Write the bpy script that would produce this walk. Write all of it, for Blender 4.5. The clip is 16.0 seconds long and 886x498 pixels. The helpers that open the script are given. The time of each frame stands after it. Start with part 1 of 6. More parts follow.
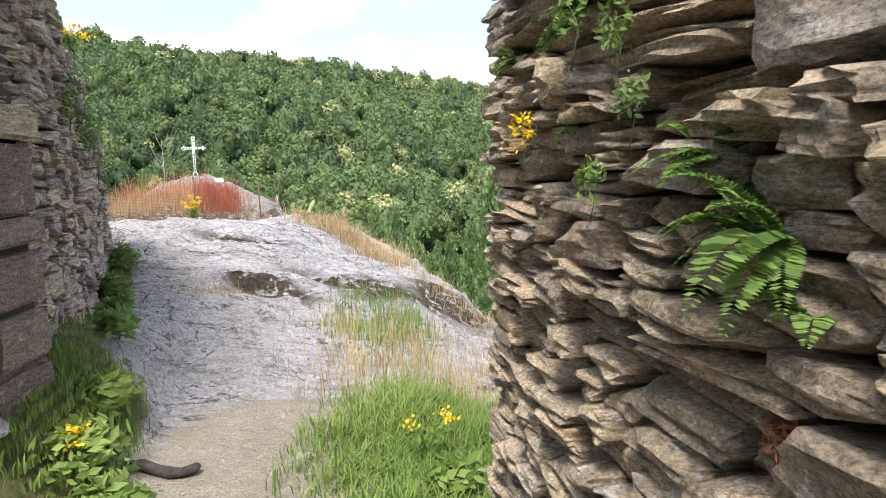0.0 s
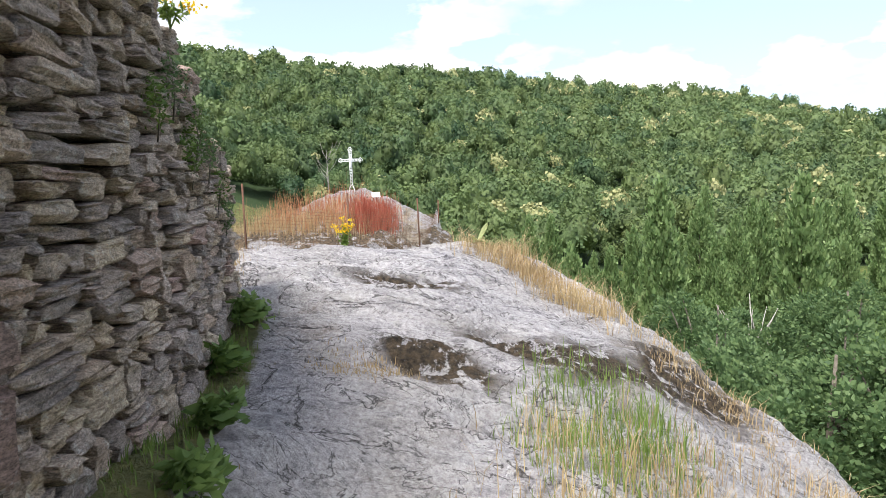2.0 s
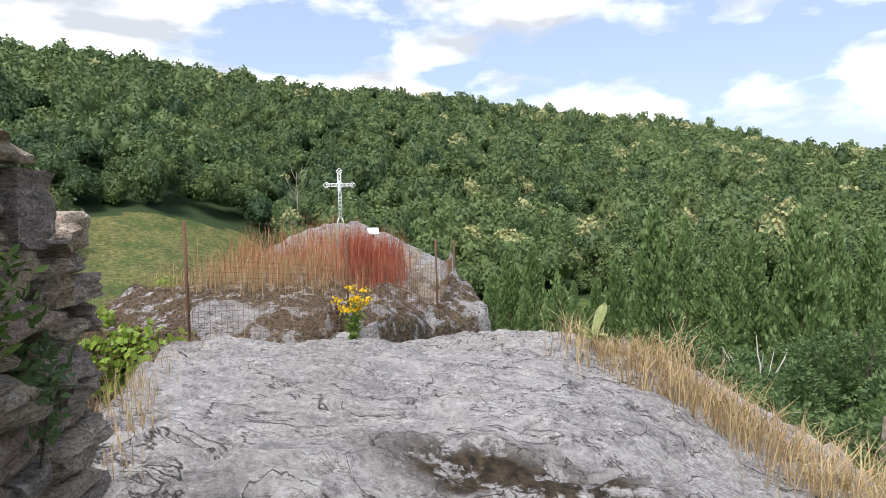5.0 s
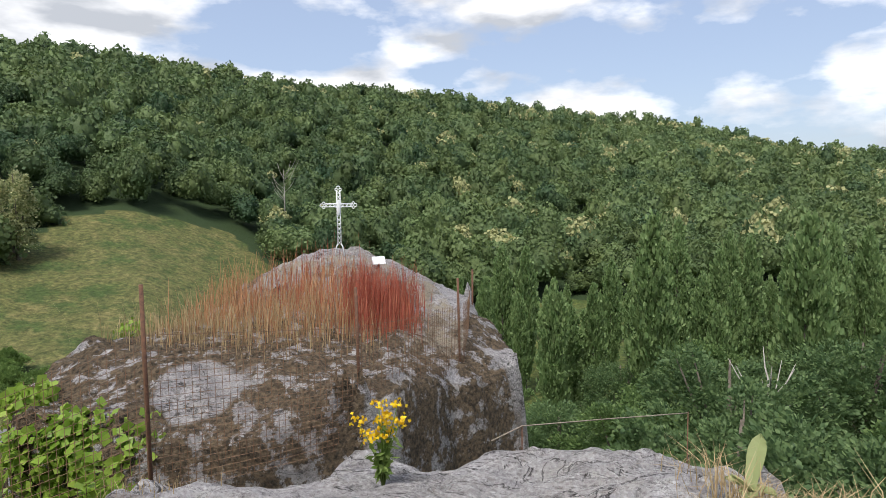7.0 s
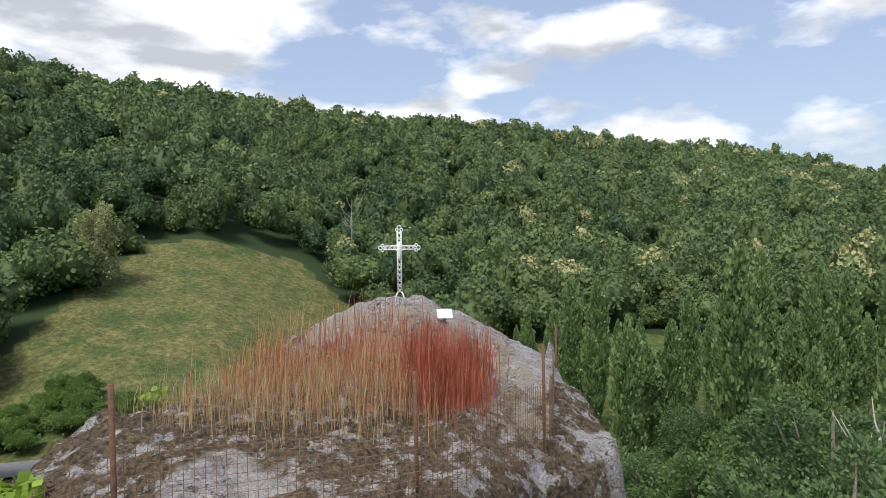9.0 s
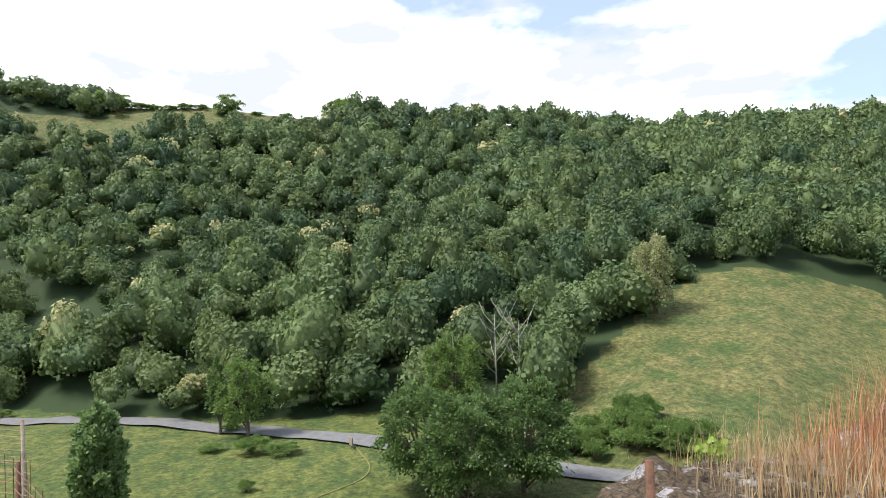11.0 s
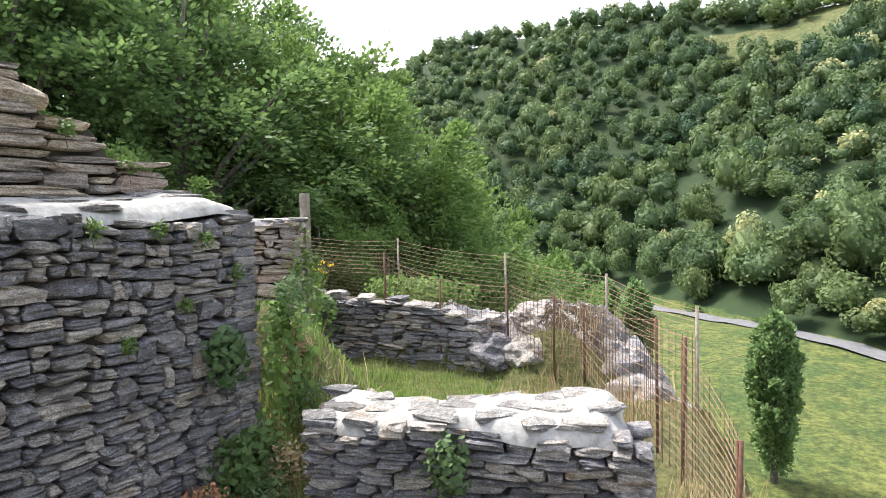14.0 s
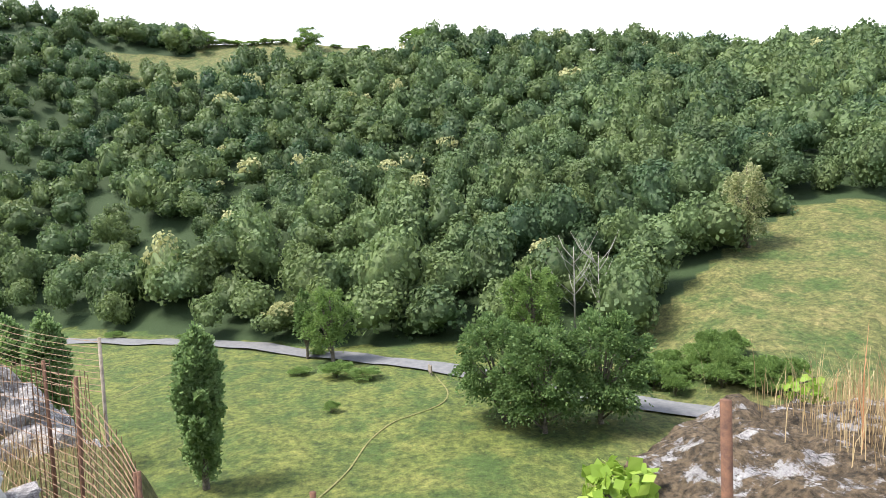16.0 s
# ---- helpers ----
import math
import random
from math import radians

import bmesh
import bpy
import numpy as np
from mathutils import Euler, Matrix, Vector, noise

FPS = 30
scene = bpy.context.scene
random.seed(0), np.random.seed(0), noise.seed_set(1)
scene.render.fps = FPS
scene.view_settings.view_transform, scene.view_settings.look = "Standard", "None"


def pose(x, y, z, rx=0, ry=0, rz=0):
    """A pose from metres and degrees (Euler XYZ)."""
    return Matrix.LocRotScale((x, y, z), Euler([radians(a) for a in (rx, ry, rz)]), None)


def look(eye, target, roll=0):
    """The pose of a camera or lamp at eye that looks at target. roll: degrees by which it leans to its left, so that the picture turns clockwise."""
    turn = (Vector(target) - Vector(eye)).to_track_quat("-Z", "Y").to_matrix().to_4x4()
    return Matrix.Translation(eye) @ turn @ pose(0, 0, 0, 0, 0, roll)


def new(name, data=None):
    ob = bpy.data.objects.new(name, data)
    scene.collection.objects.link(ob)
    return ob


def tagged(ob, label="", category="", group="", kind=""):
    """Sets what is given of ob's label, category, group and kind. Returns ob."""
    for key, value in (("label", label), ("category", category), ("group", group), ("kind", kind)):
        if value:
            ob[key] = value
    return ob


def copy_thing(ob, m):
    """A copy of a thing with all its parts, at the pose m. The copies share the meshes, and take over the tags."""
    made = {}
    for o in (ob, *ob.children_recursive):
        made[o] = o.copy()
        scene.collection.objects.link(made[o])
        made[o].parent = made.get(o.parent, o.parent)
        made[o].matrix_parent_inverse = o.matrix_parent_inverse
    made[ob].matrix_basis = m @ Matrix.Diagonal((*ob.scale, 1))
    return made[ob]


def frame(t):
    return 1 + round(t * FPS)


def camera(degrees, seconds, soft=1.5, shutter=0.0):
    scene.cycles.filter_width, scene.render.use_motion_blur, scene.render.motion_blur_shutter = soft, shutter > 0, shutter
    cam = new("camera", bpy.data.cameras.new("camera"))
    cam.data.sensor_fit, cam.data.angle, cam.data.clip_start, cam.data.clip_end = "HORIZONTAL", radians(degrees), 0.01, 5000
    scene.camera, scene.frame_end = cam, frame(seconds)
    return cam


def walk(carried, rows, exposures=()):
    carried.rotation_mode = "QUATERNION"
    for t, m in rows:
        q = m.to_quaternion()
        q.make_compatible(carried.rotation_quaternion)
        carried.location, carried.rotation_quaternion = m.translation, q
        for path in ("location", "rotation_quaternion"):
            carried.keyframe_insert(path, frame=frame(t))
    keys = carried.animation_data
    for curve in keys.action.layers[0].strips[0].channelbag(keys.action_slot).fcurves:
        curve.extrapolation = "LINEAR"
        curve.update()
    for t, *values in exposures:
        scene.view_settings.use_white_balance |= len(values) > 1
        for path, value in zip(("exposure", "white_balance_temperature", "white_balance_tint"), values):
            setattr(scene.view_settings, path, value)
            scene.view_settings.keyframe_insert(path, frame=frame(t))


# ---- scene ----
cam = camera(69.8, 16.0, soft=0.8)
PATH = [
    (0, (0.268, 0.425, 1.922), (0.265, 2.407, 1.657), -1.5),
    (0.5, (0.182, 0.981, 1.965), (-0.026, 2.952, 1.694), -1.9),
    (1, (-0.008, 1.507, 1.967), (-0.359, 3.458, 1.696), -2.3),
    (1.5, (-0.234, 1.983, 2.051), (-0.657, 3.921, 1.794), -2.2),
    (2, (-0.423, 2.528, 2.027), (-0.889, 4.46, 1.8), -2.1),
    (2.5, (-0.695, 3.093, 1.978), (-1.203, 5.018, 1.786), -2.0),
    (3, (-0.984, 3.633, 2.0), (-1.537, 5.548, 1.841), -1.9),
    (3.5, (-1.239, 4.186, 2.012), (-1.812, 6.098, 1.875), -1.8),
    (4, (-1.579, 4.712, 2.02), (-2.091, 6.641, 1.886), -1.5),
    (4.5, (-1.819, 5.209, 2.086), (-2.219, 7.163, 1.936), -1.1),
    (7, (-2.755, 7.141, 2.604), (-3.084, 9.107, 2.439), -0.7),
    (7.5, (-2.795, 7.483, 2.649), (-3.112, 9.452, 2.494), -0.5),
    (8, (-2.819, 7.923, 2.751), (-3.157, 9.89, 2.628), -0.5),
    (8.2, (-2.882, 8.064, 2.75), (-3.239, 10.029, 2.643), -0.4),
    (10.3, (-3.517, 9.13, 2.827), (-4.781, 10.679, 2.867), -1.9),
    (10.5, (-3.592, 9.207, 2.813), (-5.016, 10.61, 2.858), -2.2),
    (11, (-3.947, 9.491, 2.681), (-5.714, 10.426, 2.747), -2.5),
    (11.5, (-4.217, 9.769, 2.567), (-6.173, 10.176, 2.653), -2.5),
    (12, (-4.236, 9.714, 2.562), (-6.233, 9.631, 2.635), -2.4),
    (12.5, (-4.278, 9.665, 2.548), (-6.217, 9.177, 2.568), -2.3),
    (13, (-4.294, 9.639, 2.52), (-6.129, 8.848, 2.468), -1.9),
    (13.5, (-4.281, 9.618, 2.503), (-6.031, 8.655, 2.395), -1.5),
    (14, (-4.263, 9.611, 2.502), (-6.013, 8.65, 2.371), -1.5),
    (14.5, (-4.281, 9.636, 2.519), (-6.126, 8.873, 2.391), -1.6),
    (15, (-4.288, 9.687, 2.538), (-6.248, 9.308, 2.413), -1.9),
    (15.5, (-4.251, 9.757, 2.556), (-6.242, 9.893, 2.431), -2.3),
    (16, (-4.269, 9.835, 2.55), (-6.138, 10.534, 2.417), -2.6),
]
walk(cam, [(t, look(eye, target, roll)) for t, eye, target, roll in PATH],
     exposures=[(0, 1.65), (1.5, 1.55), (3.5, 1.2), (4.5, 1.1), (7, 0.74), (8, 0.7), (10.5, 0.8), (11, 1.33), (11.5, 1.3), (12, 1.25), (12.5, 1.5), (13, 1.8), (14.5, 1.98), (16, 1.78)])

# ---------------------------------------------------------------- light
world = bpy.data.worlds.new("sky")
scene.world = world
world.use_nodes = True
SUN_HEADING, SUN_HEIGHT = 166.0, 60.0      # degrees left of +y, degrees above the horizon


def build_sky():
    N, L = world.node_tree.nodes, world.node_tree.links
    N.clear()
    out, bg = N.new("ShaderNodeOutputWorld"), N.new("ShaderNodeBackground")
    sky = N.new("ShaderNodeTexSky")
    sky.sky_type, sky.sun_disc = "NISHITA", False
    sky.sun_elevation, sky.sun_rotation = radians(SUN_HEIGHT), radians(-SUN_HEADING)
    sky.air_density, sky.dust_density = 1.0, 1.6
    gain = N.new("ShaderNodeVectorMath"); gain.operation = "SCALE"; gain.inputs["Scale"].default_value = 0.125
    L.new(sky.outputs[0], gain.inputs[0])
    co, mp = N.new("ShaderNodeTexCoord"), N.new("ShaderNodeMapping")
    mp.inputs["Scale"].default_value = (1.0, 1.0, 2.3)
    mp.inputs["Location"].default_value = (0.35, 0.2, 0.05)
    L.new(co.outputs["Generated"], mp.inputs[0])
    a = N.new("ShaderNodeTexNoise"); a.inputs["Scale"].default_value = 3.4; a.inputs["Detail"].default_value = 9; a.inputs["Roughness"].default_value = 0.52
    b = N.new("ShaderNodeTexNoise"); b.inputs["Scale"].default_value = 5.5; b.inputs["Detail"].default_value = 6
    mp2 = N.new("ShaderNodeMapping"); mp2.inputs["Scale"].default_value = (1.0, 1.0, 3.0); mp2.inputs["Location"].default_value = (1.7, 0.4, 0.35)
    L.new(co.outputs["Generated"], mp2.inputs[0])
    L.new(mp.outputs[0], a.inputs[0]); L.new(mp2.outputs[0], b.inputs[0])
    cover = N.new("ShaderNodeValToRGB"); cover.color_ramp.elements[0].position, cover.color_ramp.elements[1].position = 0.485, 0.57
    # thicker cloud towards the west
    split = N.new("ShaderNodeSeparateXYZ"); L.new(co.outputs["Generated"], split.inputs[0])
    west = N.new("ShaderNodeMapRange"); west.interpolation_type = "SMOOTHSTEP"
    for k, v in ((1, -0.55), (2, -0.88), (3, 0.0), (4, 0.16)):
        west.inputs[k].default_value = v
    L.new(split.outputs[0], west.inputs[0])
    more = N.new("ShaderNodeMath"); more.operation = "ADD"
    L.new(a.outputs[0], more.inputs[0]); L.new(west.outputs[0], more.inputs[1])
    L.new(more.outputs[0], cover.inputs[0])
    tone = N.new("ShaderNodeValToRGB")
    tone.color_ramp.elements[0].position, tone.color_ramp.elements[0].color = 0.40, (0.36, 0.38, 0.42, 1)
    tone.color_ramp.elements[1].position, tone.color_ramp.elements[1].color = 0.60, (0.80, 0.80, 0.81, 1)
    L.new(b.outputs[0], tone.inputs[0])
    mix = N.new("ShaderNodeMix"); mix.data_type = "RGBA"
    hazy = N.new("ShaderNodeMix"); hazy.data_type = "RGBA"
    hazy.inputs[0].default_value = 0.6; hazy.inputs[7].default_value = (0.28, 0.325, 0.44, 1)
    L.new(gain.outputs[0], hazy.inputs[6])
    L.new(cover.outputs[0], mix.inputs[0]); L.new(hazy.outputs[2], mix.inputs[6]); L.new(tone.outputs[0], mix.inputs[7])
    L.new(mix.outputs[2], bg.inputs[0]); L.new(bg.outputs[0], out.inputs[0])
    bg.inputs[1].default_value = 1.0


build_sky()
sun = new("sun", bpy.data.lights.new("sun", "SUN"))
sun.data.energy, sun.data.angle, sun.data.color = 2.6, radians(18), (1.0, 0.96, 0.91)
sh, se = radians(SUN_HEADING), radians(SUN_HEIGHT)
sun.matrix_world = look((-math.sin(sh) * math.cos(se) * 80, math.cos(sh) * math.cos(se) * 80, math.sin(se) * 80), (0, 0, 0))

# ---------------------------------------------------------------- helpers
rng = np.random.default_rng(7)


def mesh_of(name, verts, faces, material, smooth=False, attrs=None):
    """A mesh out of numpy arrays: verts n x 3, faces m x 3 or m x 4."""
    verts, faces = np.asarray(verts, np.float32), np.asarray(faces, np.int32)
    me = bpy.data.meshes.new(name)
    k = faces.shape[1]
    me.vertices.add(len(verts)); me.vertices.foreach_set("co", verts.ravel())
    me.loops.add(faces.size); me.loops.foreach_set("vertex_index", faces.ravel())
    me.polygons.add(len(faces))
    me.polygons.foreach_set("loop_start", np.arange(0, faces.size, k, dtype=np.int32))
    me.polygons.foreach_set("use_smooth", np.full(len(faces), smooth, bool))
    me.update(calc_edges=True)
    for key, values in (attrs or {}).items():
        where = "POINT" if len(values) == len(verts) else "FACE"
        me.attributes.new(key, "FLOAT", where).data.foreach_set("value", np.asarray(values, np.float32))
    if material:
        me.materials.append(material)
    return me


def part(name, me, parent, label="", material=None):
    """A mesh or bmesh as one mesh object under a thing or part."""
    if isinstance(me, bmesh.types.BMesh):
        data = bpy.data.meshes.new(name)
        me.to_mesh(data); me.free()
        if material:
            data.materials.append(material)
        me = data
    ob = new(name, me)
    ob.parent = parent
    return tagged(ob, label) if label else ob


def thing(name, label, category, group="", at=(0, 0, 0)):
    ob = new(name)
    ob.location = at
    return tagged(ob, label, category, group)


def fuzz(p, scale, octaves=3, seed=0.0):
    """Smooth noise of about -1 to 1 at points p (n x 3)."""
    p = np.asarray(p, float) * scale + seed
    out, amp = np.zeros(len(p)), 1.0
    for o in range(octaves):
        i = np.floor(p).astype(np.int64); f = p - i; f = f * f * (3 - 2 * f)
        acc = 0
        for dx in (0, 1):
            for dy in (0, 1):
                for dz in (0, 1):
                    h = (i[:, 0] + dx) * 374761393 + (i[:, 1] + dy) * 668265263 + (i[:, 2] + dz) * 2147483647 + o * 1013
                    h = (h ^ (h >> 13)) * 1274126177
                    h = ((h ^ (h >> 16)) & 0xFFFF) / 32767.5 - 1
                    w = (f[:, 0] if dx else 1 - f[:, 0]) * (f[:, 1] if dy else 1 - f[:, 1]) * (f[:, 2] if dz else 1 - f[:, 2])
                    acc = acc + h * w
        out += amp * acc; amp *= 0.5; p = p * 2.03 + 17.1
    return out


def step(a, b, x):
    t = np.clip((np.asarray(x, float) - a) / (b - a), 0, 1)
    return t * t * (3 - 2 * t)


def soft(x, k=4.0):
    """A ramp that is 0 below 0, rounded."""
    return np.logaddexp(0, k * np.asarray(x, float)) / k


def poly_dist(poly, x, y):
    """Distance to a polygon's outline, positive inside."""
    x, y = np.asarray(x, float), np.asarray(y, float)
    best, inside = np.full(x.shape, 1e9), np.zeros(x.shape, bool)
    for (ax, ay), (bx, by) in zip(poly, poly[1:] + poly[:1]):
        ex, ey = bx - ax, by - ay
        t = np.clip(((x - ax) * ex + (y - ay) * ey) / (ex * ex + ey * ey), 0, 1)
        best = np.minimum(best, np.hypot(x - ax - t * ex, y - ay - t * ey))
        inside ^= ((ay > y) != (by > y)) & (x < (by - ay and (bx - ax) * (y - ay) / (by - ay) + ax))
    return np.where(inside, best, -best)


def tube(points, radius, sides=6):
    """A round bar along points, tapered when radius is a list. verts, faces."""
    pts = [Vector(p) for p in points]
    V, Fc = [], []
    for i, p in enumerate(pts):
        d = (pts[min(i + 1, len(pts) - 1)] - pts[max(i - 1, 0)]).normalized()
        u = d.cross(Vector((0.31, 0.2, 0.93)) if abs(d.z) < 0.9 else Vector((1, 0.1, 0))).normalized()
        w = d.cross(u)
        r = radius[i] if isinstance(radius, (list, tuple)) else radius
        for s in range(sides):
            a = 2 * math.pi * s / sides
            V.append(p + u * (math.cos(a) * r) + w * (math.sin(a) * r))
    for i in range(len(pts) - 1):
        for s in range(sides):
            t = (s + 1) % sides
            Fc.append((i * sides + s, i * sides + t, (i + 1) * sides + t, (i + 1) * sides + s))
    n = len(V)
    V += [pts[0], pts[-1]]
    m = (len(pts) - 1) * sides
    for s in range(sides):
        t = (s + 1) % sides
        Fc += [(n, t, s, n), (n + 1, m + s, m + t, n + 1)]
    return np.array([tuple(v) for v in V]), [tuple(f) for f in Fc]


def merged(pieces):
    V, Fc, n = [], [], 0
    for v, f in pieces:
        V.append(np.asarray(v)); Fc.append(np.asarray(f) + n); n += len(v)
    return np.concatenate(V), np.concatenate(Fc)


def quad_tubes(name, pieces, material, smooth=True):
    """Joins bars whose caps are folded quads into one mesh."""
    v, f = merged(pieces)
    me = bpy.data.meshes.new(name)
    me.from_pydata(v.tolist(), [], [tuple(dict.fromkeys(q)) for q in f.tolist()])
    me.polygons.foreach_set("use_smooth", [smooth] * len(me.polygons))
    me.materials.append(material)
    return me


def block(lo, hi, rough=0.0, cuts=0, seed=0):
    """A box with slightly uneven faces, as a bmesh."""
    bm = bmesh.new()
    bmesh.ops.create_cube(bm, size=1)
    if cuts:
        bmesh.ops.subdivide_edges(bm, edges=bm.edges[:], cuts=cuts, use_grid_fill=True)
    for v in bm.verts:
        v.co = Vector([lo[i] + (v.co[i] + 0.5) * (hi[i] - lo[i]) for i in range(3)])
        if rough:
            v.co += noise.noise_vector(v.co * 3.1 + Vector((seed, 0, 0))) * rough
    return bm


def leaf_quads(P, D, size, wide=0.45, fold=0.25, seed=0, outward=None):
    """Folded diamond leaves at points P that grow along D. verts, faces."""
    r = np.random.default_rng(seed)
    n = len(P)
    if outward is not None:
        D = np.cross(outward, r.normal(size=(n, 3))) + r.normal(size=(n, 3)) * 0.25
    D = D / np.maximum(np.linalg.norm(D, axis=1, keepdims=True), 1e-6)
    up = r.normal(size=(n, 3)); up[:, 2] += 0.8
    if outward is not None:
        up = outward + r.normal(size=(n, 3)) * 0.42
    S = np.cross(D, up); S /= np.maximum(np.linalg.norm(S, axis=1, keepdims=True), 1e-6)
    Nn = np.cross(S, D)
    s = (size * np.ones(n))[:, None]
    A, B = P, P + D * s
    mid = P + D * s * 0.5 - Nn * s * fold * 0.5
    Lf, Rt = mid + S * s * wide * 0.5 + Nn * s * fold * 0.6, mid - S * s * wide * 0.5 + Nn * s * fold * 0.6
    V = np.stack([A, Lf, B, Rt], 1).reshape(-1, 3)
    return V, np.arange(4 * n).reshape(n, 4)


def blade_mesh(P, H, W, lean=0.4, seed=0, heading=None):
    """Bent, tapered grass blades: two quads folded into a strip with a pointed end."""
    r = np.random.default_rng(seed)
    n = len(P)
    a = r.uniform(0, 2 * np.pi, n) if heading is None else heading
    d = np.stack([np.cos(a), np.sin(a), np.zeros(n)], 1)
    s = np.stack([-np.sin(a), np.cos(a), np.zeros(n)], 1)
    H = np.asarray(H)[:, None] * np.ones((n, 1)); W = (np.asarray(W) * np.ones(n))[:, None]
    bend = (lean * r.uniform(0.2, 1.0, n))[:, None]
    z = np.array([[0, 0, 1.0]])
    m = P + z * H * 0.55 + d * H * bend * 0.25
    t = P + z * H * (1 - 0.25 * bend) + d * H * bend
    V = np.stack([P - s * W, P + s * W, m + s * W * 0.8, m - s * W * 0.8, t + s * W * 0.12, t - s * W * 0.12], 1).reshape(-1, 3)
    i = np.arange(n)[:, None] * 6
    return V, np.concatenate([i + np.array([[0, 1, 2, 3]]), i + np.array([[3, 2, 4, 5]])])


def stuff(name, V, Fc, material, label, category, smooth=False, attrs=None):
    return tagged(new(name, mesh_of(name, V, Fc, material, smooth, attrs)), label, category, "", "stuff")


# ---------------------------------------------------------------- materials
class Shader:
    """A procedural material under construction."""

    def __init__(self, name, rough=0.8):
        self.m = bpy.data.materials.new(name)
        self.m.use_nodes = True
        self.N, self.L = self.m.node_tree.nodes, self.m.node_tree.links
        self.b = self.N["Principled BSDF"]
        self.b.inputs["Roughness"].default_value = rough
        self.b.inputs["Specular IOR Level"].default_value = 0.3
        self.pos = self.N.new("ShaderNodeNewGeometry").outputs["Position"]

    def local(self):
        self.pos = self.N.new("ShaderNodeTexCoord").outputs["Object"]

    def scaled(self, s, turn=(0, 0, 0)):
        mp = self.N.new("ShaderNodeMapping")
        mp.inputs["Scale"].default_value, mp.inputs["Rotation"].default_value = s, [radians(a) for a in turn]
        self.L.new(self.pos, mp.inputs[0])
        return mp.outputs[0]

    def noise(self, scale, detail=5, rough=0.6, at=None, warp=0.0):
        n = self.N.new("ShaderNodeTexNoise")
        n.inputs["Scale"].default_value, n.inputs["Detail"].default_value, n.inputs["Roughness"].default_value = scale, detail, rough
        n.inputs["Distortion"].default_value = warp
        self.L.new(at or self.pos, n.inputs["Vector"])
        return n.outputs[0]

    def cracks(self, scale, at=None):
        v = self.N.new("ShaderNodeTexVoronoi")
        v.feature = "DISTANCE_TO_EDGE"
        v.inputs["Scale"].default_value = scale
        self.L.new(at or self.pos, v.inputs["Vector"])
        return v.outputs["Distance"]

    def ramp(self, value, *stops):
        r = self.N.new("ShaderNodeValToRGB")
        e = r.color_ramp.elements
        while len(e) < len(stops):
            e.new(0.5)
        for el, (p, c) in zip(e, stops):
            el.position, el.color = p, (*(c if isinstance(c, tuple) else (c, c, c)), 1)
        self.L.new(value, r.inputs[0])
        return r.outputs[0]

    def mix(self, f, a, b, blend="MIX"):
        x = self.N.new("ShaderNodeMix")
        x.data_type, x.blend_type = "RGBA", blend
        for k, v in ((0, f), (6, a), (7, b)):
            if hasattr(v, "is_linked"):
                self.L.new(v, x.inputs[k])
            else:
                x.inputs[k].default_value = v if k == 0 else (*v, 1)
        return x.outputs[2]

    def maths(self, op, a, b):
        x = self.N.new("ShaderNodeMath")
        x.operation = op
        for k, v in ((0, a), (1, b)):
            if hasattr(v, "is_linked"):
                self.L.new(v, x.inputs[k])
            else:
                x.inputs[k].default_value = v
        return x.outputs[0]

    def attr(self, key):
        a = self.N.new("ShaderNodeAttribute")
        a.attribute_name = key
        return a.outputs["Fac"]

    def random(self):
        return self.N.new("ShaderNodeObjectInfo").outputs["Random"]

    def island(self):
        return self.N.new("ShaderNodeNewGeometry").outputs["Random Per Island"]

    def bump(self, height, strength, distance):
        x = self.N.new("ShaderNodeBump")
        x.inputs["Strength"].default_value, x.inputs["Distance"].default_value = strength, distance
        self.L.new(height, x.inputs["Height"])
        if self.b.inputs["Normal"].links:
            self.L.new(self.b.inputs["Normal"].links[0].from_socket, x.inputs["Normal"])
        self.L.new(x.outputs[0], self.b.inputs["Normal"])

    def colour(self, c):
        self.L.new(c, self.b.inputs["Base Color"])
        return self.m

    def leafy(self, c, through_it=0.35):
        """Leaf: part of the light goes through."""
        t = self.N.new("ShaderNodeBsdfTranslucent")
        self.L.new(c, t.inputs[0]); self.L.new(c, self.b.inputs["Base Color"])
        mx = self.N.new("ShaderNodeMixShader")
        mx.inputs[0].default_value = through_it
        self.L.new(self.b.outputs[0], mx.inputs[1]); self.L.new(t.outputs[0], mx.inputs[2])
        self.L.new(mx.outputs[0], self.N["Material Output"].inputs[0])
        return self.m


def leaf_material(name, dark, mid, light, tone=False, through_it=0.35, rough=0.6):
    s = Shader(name, rough)
    c = s.ramp(s.island(), (0.0, dark), (0.5, mid), (1.0, light))
    if tone:
        c = s.mix(0.5, c, mid)
        v = s.attr("tone")
        c = s.mix(s.ramp(v, (0.0, 0.0), (1.0, 1.0)), s.mix(0.8, c, dark), s.mix(0.75, c, light))
        c = s.mix(s.ramp(s.noise(0.07, 3), (0.4, 0.0), (0.65, 0.45)), c, (0.13, 0.155, 0.04))
        c = s.mix(s.ramp(v, (0.93, 0.0), (0.97, 1.0)), c, (0.42, 0.42, 0.2))
    else:
        c = s.mix(0.35, c, s.ramp(s.noise(1.1, 3), (0.35, dark), (0.65, light)))
    if tone:
        leafs = s.noise(1.9, 7, 0.8)
        c = s.mix(0.6, c, s.ramp(leafs, (0.32, 0.2), (0.68, 0.8)), "OVERLAY")
        s.bump(leafs, 0.35, 0.4)
    return s.leafy(c, through_it)


